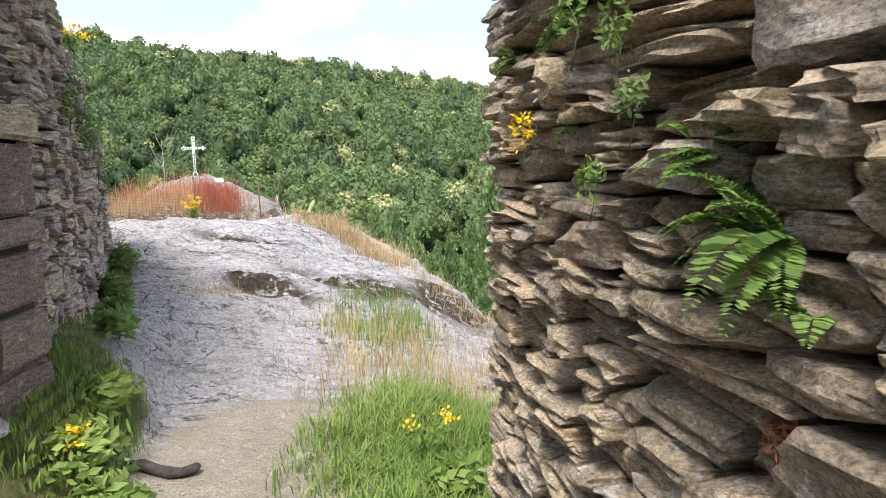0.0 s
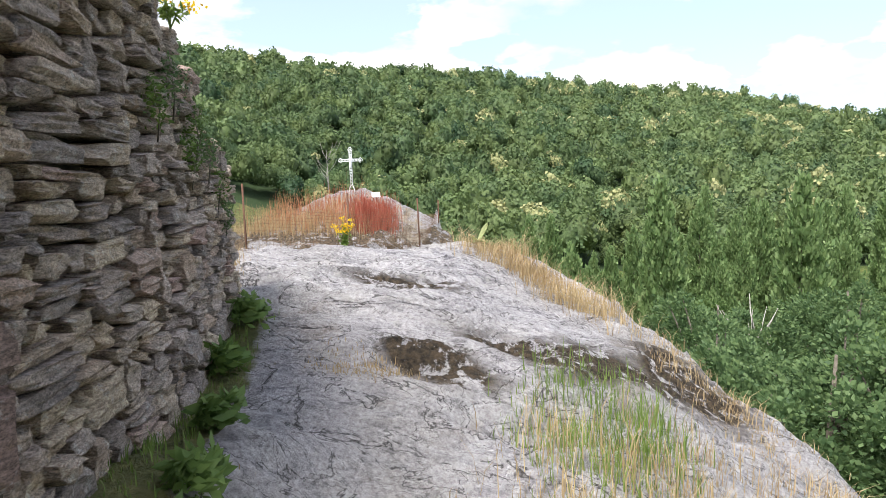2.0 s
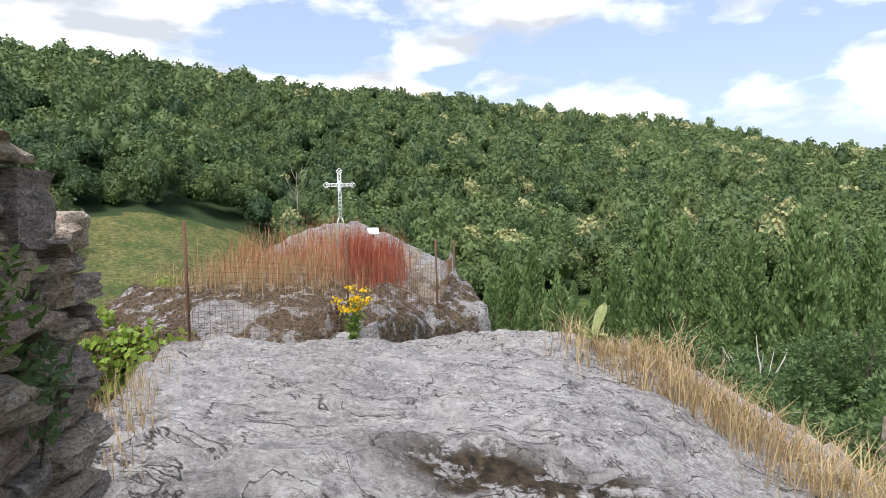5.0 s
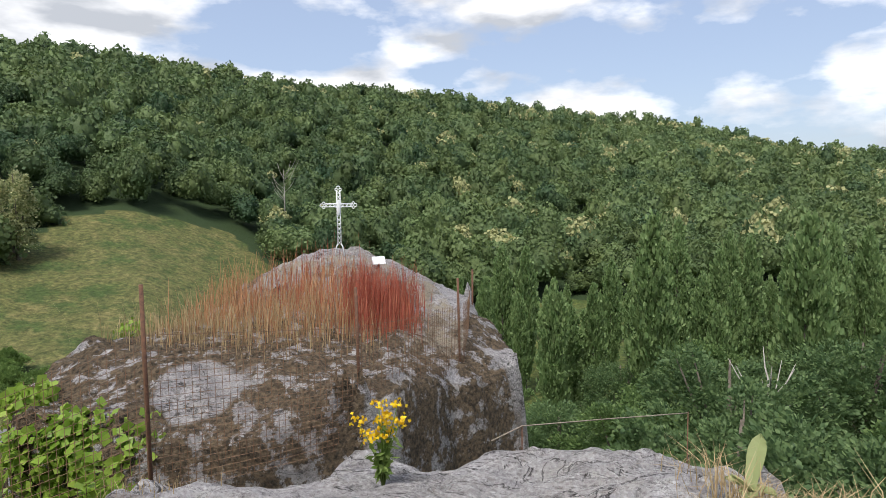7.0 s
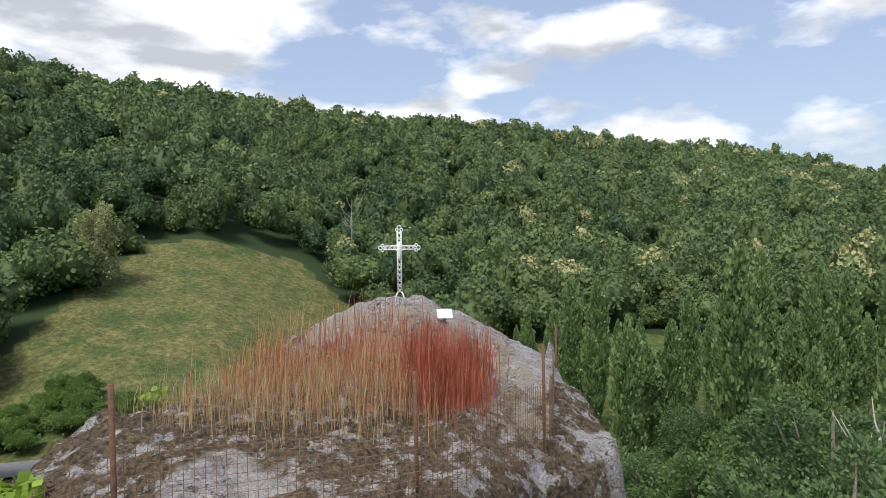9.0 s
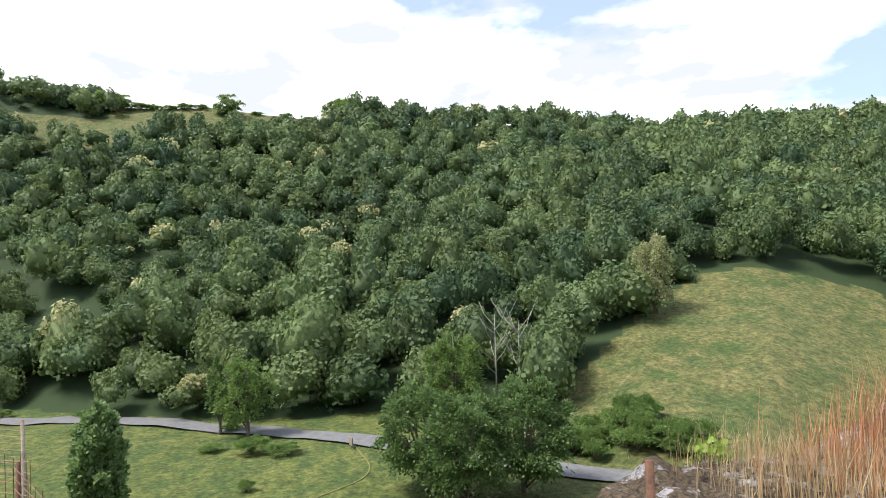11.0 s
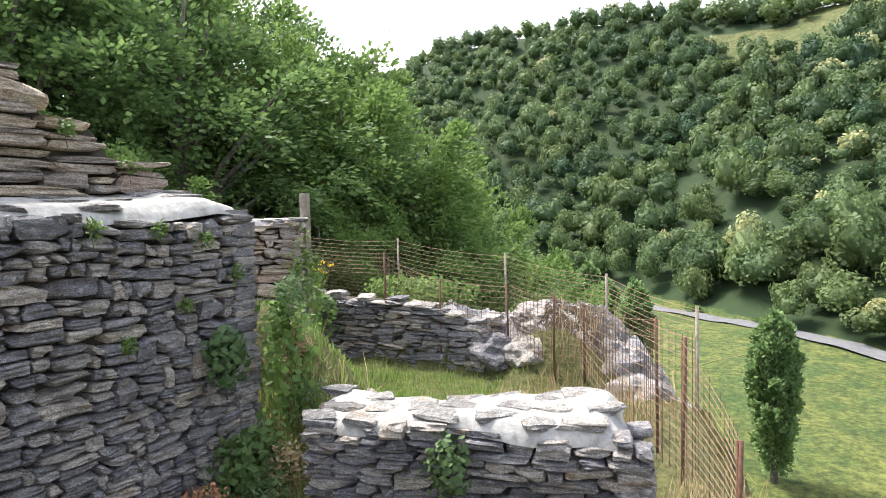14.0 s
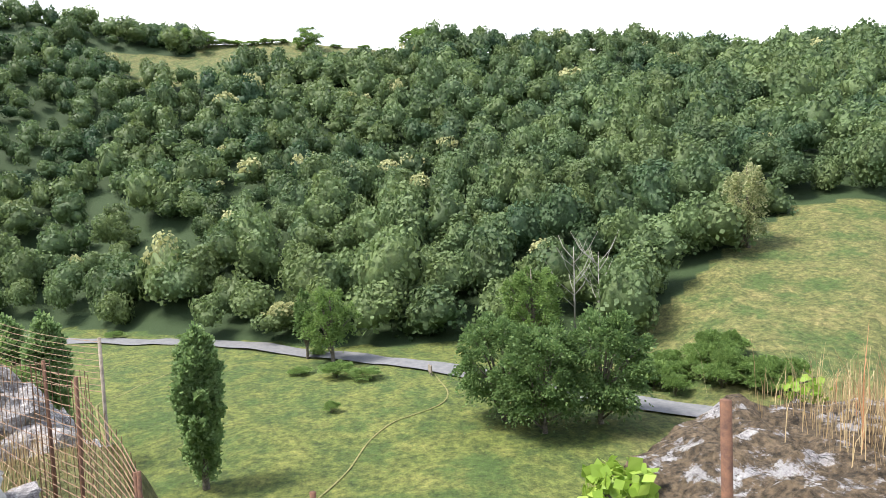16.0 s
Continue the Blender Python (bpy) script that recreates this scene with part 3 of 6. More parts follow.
def build_rock_ledge():
    xs, ys = np.arange(-16.5, 6.01, GRID), np.arange(-8.0, 13.4, GRID)
    X, Y = np.meshgrid(xs, ys)
    P = np.stack([X, Y, 0 * X], -1).reshape(-1, 3)
    wob = fuzz(P, 0.9, 3, 3).reshape(X.shape) * 0.16
    d = poly_dist(SITE, X, Y) + wob
    Z = ledge(X, Y)
    dirt = step(5.6, 4.3, Y + 0.35 * np.abs(X + 0.5)) * step(-2.0, -1.1, X - 0.12 * (Y - 4)) * 0.9
    turf = step(0.0, 0.7, X - 0.10 - 0.45 * soft(Y - 3.0) * 0.3) * step(6.6, 5.0, Y) * 0.85
    turf = np.maximum(turf, 0.9 * step(-1.45, -1.75, X) * step(4.9, 4.0, Y) * step(2.7, 3.3, Y))
    turf = np.maximum(turf, 0.8 * step(0.35, 0.05, np.abs(X + 2.05 + 0.387 * (Y - 3.95)) - 0.1) * step(7.6, 6.8, Y))
    turf = np.maximum(turf, 0.9 * step(0.35, 0.8, np.interp(Y, (2.0, 5.6, 7.2, 9.9, 11.2), (-3.2, -3.5, -3.75, -4.85, -5.1)) - X) * (1 - step(-12.0, -12.3, X)))
    moss = np.zeros_like(X)
    for cx, cy, rx, ry, k in ((-1.5, 6.7, 0.40, 0.18, 1.0), (-0.85, 7.35, 0.6, 0.24, 1.0), (-0.2, 7.6, 0.5, 0.28, 0.9), (0.35, 8.1, 0.5, 0.6, 0.8), (-2.2, 8.2, 0.6, 0.25, 0.7), (-2.9, 4.6, 0.5, 0.5, 0.6), (-12.4, 7, 1.2, 1, 0.5)):
        moss = np.maximum(moss, k * np.exp(-(((X - cx) / rx) ** 2 + ((Y - cy) / ry) ** 2)))
    stone = np.clip(1 - dirt - turf, 0, 1)
    bed = fuzz(np.stack([X * 0.75 + Y * 0.4, Y * 2.3 - X * 1.0, 0 * X], -1).reshape(-1, 3), 1.5, 4, 11).reshape(X.shape)
    terr = np.floor(bed * 2.2) / 2.2 * 0.6 + bed * 0.4
    Z = Z + stone * (0.085 * terr + 0.05 * fuzz(P, 1.0, 3, 21).reshape(X.shape)) + (1 - stone) * 0.025 * fuzz(P, 3.0, 3, 2).reshape(X.shape)
    crisp = fuzz(np.stack([X * 3 + Y, Y * 8 - X * 3, 0 * X], -1).reshape(-1, 3), 1.0, 3, 31).reshape(X.shape)
    flake = fuzz(np.stack([X * 2.2 + Y * 1.4, Y * 5.0 - X * 2.6, 0 * X], -1).reshape(-1, 3), 1.3, 4, 51).reshape(X.shape)
    Z = Z + stone * (0.022 * crisp + 0.03 * (np.floor(flake * 3) / 3 - flake * 0.4)) - moss * 0.05
    over = np.maximum(-d, 0)
    Z = Z - 1.9 * soft(over - 0.1, 8) - 0.07 * step(0.3, 0.0, d) + np.where(over > 0.15, 0.2 * bed, 0)
    n, m = X.shape
    i = np.arange(n - 1)[:, None] * m + np.arange(m - 1)[None]
    Fc = np.stack([i, i + 1, i + m + 1, i + m], -1).reshape(-1, 4)
    keep = (Z.ravel()[Fc].max(1) > -7.0)
    me = mesh_of("rock_ledge", np.stack([X, Y, Z], -1).reshape(-1, 3), Fc[keep], M_ROCK, True, {"dirt": dirt.ravel(), "turf": turf.ravel(), "moss": moss.ravel()})
    tagged(new("rock_ledge", me), "weathered grey schist bedrock ledge with dirt path and thin turf", "rock ground", "", "structure")
    return xs, ys, Z


GX, GY, GZ = build_rock_ledge()


def on_ledge(x, y):
    """Height of the ledge under points."""
    x, y = np.asarray(x, float), np.asarray(y, float)
    i = np.clip(((x - GX[0]) / GRID).astype(int), 0, len(GX) - 1); j = np.clip(((y - GY[0]) / GRID).astype(int), 0, len(GY) - 1)
    return GZ[j, i]


OUTCROP = [(-7.55, 12.0), (-7.1, 11.65), (-6.3, 11.55), (-5.1, 11.9), (-4.25, 12.7), (-3.75, 13.9), (-3.15, 15.0), (-3.55, 16.2), (-4.7, 17.6), (-6.2, 18.6), (-7.2, 17.7), (-7.65, 16.4), (-7.78, 15.0), (-7.85, 13.8), (-7.8, 12.7)]


def outcrop_top(x, y):
    z = np.interp(y, (11.5, 12.5, 13.0, 14.7, 15.6, 16.2, 17.0, 18.5), (0.62, 0.88, 0.98, 1.22, 1.45, 1.60, 1.64, 1.3))
    z = z - 0.33 * soft(x + 5.4 + 0.15 * (y - 15), 3) * step(12.6, 14.2, y) - 0.47 * soft(-6.7 - x, 4) * step(13.2, 15.4, y) + 0.1 * step(-5.6, -6.6, x) * step(13.6, 12.6, y)
    return z + 0.18 * np.exp(-(((x + 6.0) / 0.8) ** 2 + ((y - 16.7) / 0.8) ** 2))


def build_outcrop():
    xs, ys = np.arange(-11.5, -1.2, 0.06), np.arange(9.8, 21, 0.06)
    X, Y = np.meshgrid(xs, ys)
    P = np.stack([X, Y, 0 * X], -1).reshape(-1, 3)
    d = poly_dist(OUTCROP, X, Y) + 0.09 * fuzz(P, 1.3, 3, 4).reshape(X.shape)
    bed = fuzz(np.stack([X * 1.2, Y * 2.2 + X * 0.6, 0 * X], -1).reshape(-1, 3), 1.3, 4, 8).reshape(X.shape)
    Z = outcrop_top(X, Y) + 0.09 * (np.floor(bed * 2.5) / 2.5) + 0.045 * fuzz(P, 4, 3, 6).reshape(X.shape)
    over = np.maximum(-d, 0)
    Z = Z - 10.0 * soft(over - 0.05, 45) - 0.05 * step(0.25, 0.0, d) + np.where(over > 0.02, 0.3 * bed, 0)
    moss = 0.9 * step(0.1, 0.5, fuzz(P, 1.2, 3, 40).reshape(X.shape) + 0.8) * step(16.6, 15.6, Y) * step(-0.6, -0.1, d)
    dirt = 0.5 * step(13.6, 14.6, Y) * step(17.6, 16.6, Y) * step(0.3, 0.7, d)
    n, m = X.shape
    i = np.arange(n - 1)[:, None] * m + np.arange(m - 1)[None]
    Fc = np.stack([i, i + 1, i + m + 1, i + m], -1).reshape(-1, 4)
    keep = Z.ravel()[Fc].max(1) > -9
    me = mesh_of("rock_outcrop", np.stack([X, Y, Z], -1).reshape(-1, 3), Fc[keep], M_OUTCROP, True, {"dirt": dirt.ravel(), "turf": 0 * dirt.ravel(), "moss": moss.ravel()})
    tagged(new("rock_outcrop", me), "mossy brown and grey rock outcrop with sheer dark sides", "rock", "", "structure")


build_outcrop()

# ---------------------------------------------------------------- masonry
STONES = []


def stone_shapes(count=26):
    for k in range(count):
        r = random.Random(k)
        bm = bmesh.new()
        bmesh.ops.create_cube(bm, size=1)
        bmesh.ops.subdivide_edges(bm, edges=bm.edges[:], cuts=4, use_grid_fill=True)
        off = Vector((k * 3.7, k * 1.9, k * 5.3))
        sx, sz = r.uniform(-0.14, 0.14), r.uniform(-0.16, 0.16)
        chips = []
        for _ in range(5):              # broken corners and edges
            n = Vector((r.choice((-1, 1)) * r.uniform(0.3, 1), r.choice((-1, 1)) * r.uniform(0.1, 0.8), r.choice((-1, 1)) * r.uniform(0.3, 1))).normalized()
            chips.append((n, r.uniform(0.46, 0.60)))
        for v in bm.verts:
            c = v.co.copy()
            q = sorted((abs(c.x) * 2, abs(c.y) * 2, abs(c.z) * 2))
            p = c * (1.0 - 0.09 * max(0, q[1] * q[2] - 0.3))
            for n, d in chips:
                over = p.dot(n) - d
                if over > 0:
                    p -= n * over
            p.x += sx * c.z; p.z += sz * c.x * (1 if c.z > 0 else 0.4)
            p.y *= 1 + 0.22 * noise.noise(Vector((c.x * 1.3, 0, c.z * 4.5)) + off) * (abs(c.y) > 0.49)
            v.co = p + noise.noise_vector(c * 2.0 + off) * 0.07 + noise.noise_vector(Vector((c.x * 4, c.y * 4, c.z * 6)) + off) * 0.042
        me = bpy.data.meshes.new("stone")
        bm.to_mesh(me); bm.free()
        STONES.append(me)


stone_shapes()
STONE_SETS = {}


def stones_of(material):
    if material.name not in STONE_SETS:
        made = []
        for me in STONES:
            c = me.copy(); c.materials.append(material); made.append(c)
        STONE_SETS[material.name] = made
    return STONE_SETS[material.name]


def stone_face(owner, a, b, zbase, top, material, size, seed, out, depth=0.24, jut=0.03, tilt=3.0, joined=None):
    """Lays stones in wavy courses over the upright face from a to b; out is the side it faces (+1: left of the way from a to b)."""
    r = random.Random(seed)
    A, B = Vector((*a, 0)), Vector((*b, 0))
    along = (B - A).normalized(); L = (B - A).length
    face = Vector((-along.y, along.x, 0)) * out
    ang = math.degrees(math.atan2(along.y, along.x))
    w0, h0 = size
    z, shapes, count = zbase, stones_of(material), 0
    while True:
        h = h0 * r.choice((0.65, 0.85, 1.0, 1.2, 1.5, 1.9))
        if z > top(0) and z > top(L) and z > top(L / 2) and z > top(L / 4) and z > top(L * 0.75):
            break
        u = -r.uniform(0, w0 * 0.6)
        while u < L:
            w = w0 * r.choice((0.45, 0.7, 0.9, 1.1, 1.4, 1.9)) * (1.15 if h > h0 else 0.95)
            c = u + w / 2
            u += w + 0.008
            if c - w / 2 < -0.04 or c + w / 2 > L + 0.04:
                lo, hi = max(c - w / 2, -0.03), min(c + w / 2, L + 0.03)
                c, w = (lo + hi) / 2, hi - lo
                if w < 0.05:
                    continue
            wave = 0.45 * h0 * math.sin(c * 1.7 + seed + z * 0.8) + 0.22 * h0 * math.sin(c * 5.3 + z * 3)
            pieces = [(z + h / 2, h)] if h < 0.95 * h0 or r.random() < (0.6 if h < 1.3 * h0 else 0.35) else ([(z + h * 0.28, h * 0.54), (z + h * 0.79, h * 0.42)] if h < 1.7 * h0 or r.random() < 0.5 else [(z + h * 0.18, h * 0.35), (z + h * 0.52, h * 0.31), (z + h * 0.85, h * 0.29)])
            for zc, hh in pieces:
                if zc + wave > top(min(max(c, 0), L)) + r.uniform(-0.04, 0.04):
                    continue
                ob = new("stone", r.choice(shapes))
                ob.parent = owner
                p = A + along * c + face * (r.uniform(-jut, jut) - depth / 2 + 0.02)
                ob.matrix_local = pose(p.x, p.y, zc + wave, r.uniform(-4, 4), r.uniform(-tilt, tilt), ang + r.uniform(-5, 5) + r.choice((0, 180))) @ Matrix.Diagonal((w * 0.985, depth, hh * 0.985, 1))
                count += 1
        z += h + 0.004
    return count


def wall_core(name, a, b, thick, out, zbase, top, parent, material=M_CORE, inset=0.11, step_len=0.12):
    """The wall's inner mass between its two faces."""
    A, B = np.array(a, float), np.array(b, float)
    L = np.hypot(*(B - A)); d = (B - A) / L
    nrm = np.array((-d[1], d[0])) * out
    us = np.linspace(0.07, L - 0.07, max(3, int(L / step_len)))
    V = []
    for u in us:
        for o, z in ((-inset, zbase), (-inset, top(u) - 0.09), (-thick + inset, top(u) - 0.09), (-thick + inset, zbase)):
            p = A + d * u + nrm * o
            V.append((p[0], p[1], z))
    Fc = []
    for k in range(len(us) - 1):
        for s in range(4):
            t = (s + 1) % 4
            Fc.append((k * 4 + s, k * 4 + t, k * 4 + 4 + t, k * 4 + 4 + s))
    Fc += [(0, 1, 2, 3), tuple((len(us) - 1) * 4 + s for s in (3, 2, 1, 0))]
    return part(name, mesh_of(name, V, Fc, material), parent)


def profile(*stops):
    us, zs = [s[0] for s in stops], [s[1] for s in stops]
    return lambda u: float(np.interp(u, us, zs))


def masonry(name, label, a, b, thick, out, zbase, top, material, size, seed, faces="ab", **kw):
    """A dry-stone wall: faces f(ront), b(ack), e(nd at b), s(tart at a)."""
    w = tagged(new(name), label, "stone wall", "", "structure")
    wall_core("core", a, b, thick, out, zbase, top, w)
    A, B = np.array(a, float), np.array(b, float)
    L = np.hypot(*(B - A)); d = (B - A) / L
    nrm = np.array((-d[1], d[0])) * out
    A2, B2 = A - nrm * thick, B - nrm * thick
    if "f" in faces:
        stone_face(w, A, B, zbase, top, material, size, seed, out, **kw)
    if "b" in faces:
        stone_face(w, A2, B2, zbase, top, material, size, seed + 1, -out, **kw)
    if "e" in faces:
        stone_face(w, B, B2, zbase, lambda u: top(L), material, size, seed + 2, out, **kw)
    if "s" in faces:
        stone_face(w, A2, A, zbase, lambda u: top(0), material, size, seed + 3, out, **kw)
    return w


# gate wall beside the path
LEFT_A, LEFT_B = (-2.05, 3.9), (-3.27, 7.1)
left_top = profile((0, 3.95), (1.2, 3.75), (1.75, 3.2), (2.3, 2.78), (2.75, 2.45), (3.43, 2.15))
gate_wall = masonry("wall_gate_west", "tall rubble wall of grey-brown schist, broken at its end, weeds in the joints", LEFT_A, LEFT_B, 0.95, -1, 0.1, left_top, M_STONE_GREY, (0.195, 0.12), 3, "fe", jut=0.035)
# other jamb
right_top = profile((0, 4.1), (4, 4.1))
gate_east = masonry("wall_gate_east", "rough dry-stone wall of thin tan schist slabs with ferns", (0.50, 3.2), (1.22, -0.9), 1.4, -1, 0.0, right_top, M_STONE_WARM, (0.235, 0.085), 11, "fs", jut=0.055, tilt=6.0, depth=0.3)


def dressed_jamb():
    w = tagged(new("wall_gate_jamb"), "gate jamb of large purple-brown dressed blocks", "stone wall", "", "structure")
    r = random.Random(5)
    rows = ((0.51, 0.92, -0.03), (0.94, 1.22, 0), (1.24, 1.53, 0), (1.55, 1.70, 0.02), (1.715, 2.09, 0), (2.105, 2.27, 0.05))
    for k, (z0, z1, o) in enumerate(rows):
        for x0, x1, y0, y1 in ((-2.55, -1.9 + o, 3.42 - r.uniform(0, 0.05), 3.86), (-2.55, -1.9 + o, 2.95, 3.40)):
            bm = block((x0, y0 + 0.008, z0 + 0.006), (x1, y1 - 0.008, z1 - 0.006), 0.032, 4, k + y0)
            bmesh.ops.bevel(bm, geom=[e for e in bm.edges if e.is_boundary or e.calc_face_angle(0) > 0.8], offset=0.022, segments=2, affect="EDGES")
            part("dressed_block", bm, w, "", M_STONE_PURPLE if z0 < 2.1 else M_STONE_GREY)
    part("core", block((-2.5, 3.0, 0.1), (-1.97, 3.82, 3.9)), w, "", M_CORE)
    stone_face(w, (-1.98, 3.0), (-1.98, 3.9), 2.28, lambda u: 3.9, M_STONE_GREY, (0.26, 0.09), 31, -1)


dressed_jamb()

# the ruin west of the ledge
block_top = profile((0, 2.50), (9, 2.50))
keep_wall = masonry("wall_keep", "dark blue-grey squared stone wall with white mortared top", (-8.22, 5.57), (-3.6, 5.57), 1.1, 1, -0.1, block_top, M_STONE_DARK, (0.15, 0.105), 21, "fs", jut=0.014, tilt=1.6)


def mortar_cap(name, poly, z_of, material, bumps, label, owner, stones, seed, mat_stone):
    """A lime-mortar capping over a wall with stones bedded in it."""
    U, W = np.meshgrid(np.linspace(0, 1, 70), np.linspace(0, 1, 40))
    (ax, ay), (bx, by), (cx, cy), (ex, ey) = poly
    X = (1 - W) * ((1 - U) * ax + U * bx) + W * ((1 - U) * ex + U * cx)
    Y = (1 - W) * ((1 - U) * ay + U * by) + W * ((1 - U) * ey + U * cy)
    P = np.stack([X, Y, 0 * X], -1).reshape(-1, 3)
    rim = np.minimum(np.minimum(U, 1 - U) * 8, np.minimum(W, 1 - W) * 5)
    Z = z_of(X, Y) + bumps * fuzz(P, 3.2, 3, seed).reshape(X.shape) - 0.07 * (1 - step(0, 0.6, rim)) - 0.05 * (rim <= 0)
    wob = 0.035 * fuzz(P, 5, 2, seed + 3).reshape(X.shape)
    X, Y = X + wob, Y + np.roll(wob, 7, 0)
    n, m = X.shape
    i = np.arange(n - 1)[:, None] * m + np.arange(m - 1)[None]
    Fc = np.stack([i, i + 1, i + m + 1, i + m], -1).reshape(-1, 4)
    part(name, mesh_of(name, np.stack([X, Y, Z], -1).reshape(-1, 3), Fc, material, True), owner, label)
    r = random.Random(seed)
    shapes = stones_of(mat_stone)
    turn = math.degrees(math.atan2(by - ay, bx - ax))
    L, B = math.hypot(bx - ax, by - ay), math.hypot(ex - ax, ey - ay)
    nu, nw = max(2, round(L / 0.35)), max(2, round(B / 0.26))
    for k in range(nu * nw):
        u, w = (k % nu + 0.5 + (0.25 if (k // nu) % 2 else -0.2) + r.uniform(-0.2, 0.2)) / nu, (k // nu + 0.5 + r.uniform(-0.15, 0.15)) / nw
        if r.random() > stones:
            continue
        x = (1 - w) * ((1 - u) * ax + u * bx) + w * ((1 - u) * ex + u * cx)
        y = (1 - w) * ((1 - u) * ay + u * by) + w * ((1 - u) * ey + u * cy)
        ob = new("stone", r.choice(shapes)); ob.parent = owner
        zz = float(z_of(np.array([x]), np.array([y]))[0])
        ob.matrix_local = pose(x, y, zz - 0.018, r.uniform(-2.5, 2.5), r.uniform(-2.5, 2.5), turn + r.uniform(-28, 28)) @ Matrix.Diagonal((r.uniform(0.25, 0.37), r.uniform(0.16, 0.24), 0.06, 1))


mortar_cap("mortar_cap", [(-8.17, 5.53), (-3.6, 5.53), (-3.6, 4.5), (-8.17, 4.5)], lambda x, y: 2.56 + 0.13 * (5.57 - y) + 0.05 * np.exp(-((x + 8.0) / 0.4) ** 2), M_LIME, 0.010, "white lime mortar", keep_wall, 0.6, 5, M_STONE_CAP)
high_top = profile((0, 2.72), (0.12, 2.95), (0.5, 3.1), (0.55, 3.26), (0.95, 3.32), (1.0, 3.5), (1.5, 3.62), (3.6, 4.0))
masonry("wall_keep_upper", "ragged broken upper wall of thin grey slabs, stepped like stairs", (-7.95, 4.85), (-4.4, 4.85), 0.8, 1, 2.5, high_top, M_STONE_GREY, (0.42, 0.09), 41, "fs", jut=0.05)

front = masonry("wall_front", "low grey rubble wall with a lumpy white mortar capping", (-7.80, 6.48), (-8.40, 8.82), 0.64, -1, -0.5, profile((0, 0.95), (2.3, 0.92), (2.55, 0.74)), M_STONE_DARK, (0.24, 0.085), 51, "fse", jut=0.03)
mortar_cap("mortar_cap", [(-7.80, 6.44), (-8.38, 8.66), (-9.08, 8.52), (-8.46, 6.26)], lambda x, y: 1.0 + 0.035 * np.sin(y * 4 + x * 2) + 0.10 * np.exp(-(((y - 8.4) / 0.22) ** 2 + ((x + 8.8) / 0.4) ** 2)), M_LIME, 0.010, "white lime mortar", front, 0.9, 9, M_STONE_CAP)

masonry("wall_back", "low terrace wall of grey-green mossy rubble", (-11.95, 2.0), (-12.0, 5.95), 0.7, -1, 0.1, profile((0, 1.2), (2.6, 1.16), (3.4, 1.02), (3.95, 0.95)), M_STONE_DARK, (0.24, 0.085), 61, "fe", jut=0.03)
stub = masonry("wall_stub", "short wall stub with stepped white mortared top", (-10.75, 3.85), (-10.25, 3.15), 0.8, 1, 0.1, profile((0, 2.33), (0.45, 2.33), (0.5, 2.33), (1, 2.33)), M_STONE_GREY, (0.25, 0.1), 71, "fse")
mortar_cap("mortar_cap", [(-10.78, 3.9), (-10.2, 3.12), (-10.85, 2.6), (-11.4, 3.4)], lambda x, y: 2.40 + 0 * x, M_LIME, 0.010, "white lime mortar", stub, 0.6, 4, M_STONE_CAP)

# ---------------------------------------------------------------- fence
def fence_line(name, label, posts, top_drop, bottoms, cell=0.06, sag=0.0, radius=0.0022):
    """Iron posts with welded wire mesh between them. posts: (x, y, z of the foot, z of the top)."""
    f = thing(name, label, "fence", "", (0, 0, 0))
    r = random.Random(len(posts))
    for x, y, z0, z1 in posts:
        lean = r.uniform(-0.02, 0.02)
        v, q = tube([(x, y, z0 - 0.25), (x + lean * 0.5, y, (z0 + z1) / 2), (x + lean, y + lean, z1)], 0.015, 7)
        part("post", quad_tubes("post", [(v, q)], M_RUST), f)
    for k, ((ax, ay, a0, a1), (bx, by, b0, b1)) in enumerate(zip(posts, posts[1:])):
        L = math.hypot(bx - ax, by - ay)
        n = max(2, int(L / cell))
        bars = []
        zt = [a1 - top_drop + (b1 - a1) * i / n - sag * math.sin(math.pi * i / n) for i in range(n + 1)]
        zb = [(a0 + (b0 - a0) * i / n) + bottoms for i in range(n + 1)]
        side = [0.05 * math.sin(math.pi * i / n + k) * (1 + k % 2) for i in range(n + 1)]
        ux, uy = -(by - ay) / L, (bx - ax) / L
        px = [ax + (bx - ax) * i / n + ux * side[i] for i in range(n + 1)]
        py = [ay + (by - ay) * i / n + uy * side[i] for i in range(n + 1)]
        for i in range(n + 1):
            bars.append(tube([(px[i], py[i], zb[i]), (px[i], py[i], zt[i] + (0.05 if i % 3 else 0.02))], radius, 3))
        rows = max(3, int((zt[0] - zb[0]) / cell))
        for j in range(rows + 1):
            s = j / rows
            idx = sorted(set(list(range(0, n + 1, 4)) + [n]))
            bars.append(tube([(px[i], py[i], zb[i] + (zt[i] - zb[i]) * s) for i in idx], radius, 3))
        part("wire_mesh", quad_tubes("wire_mesh", bars, M_WIRE, False), f, "rusty welded wire mesh")
    return f


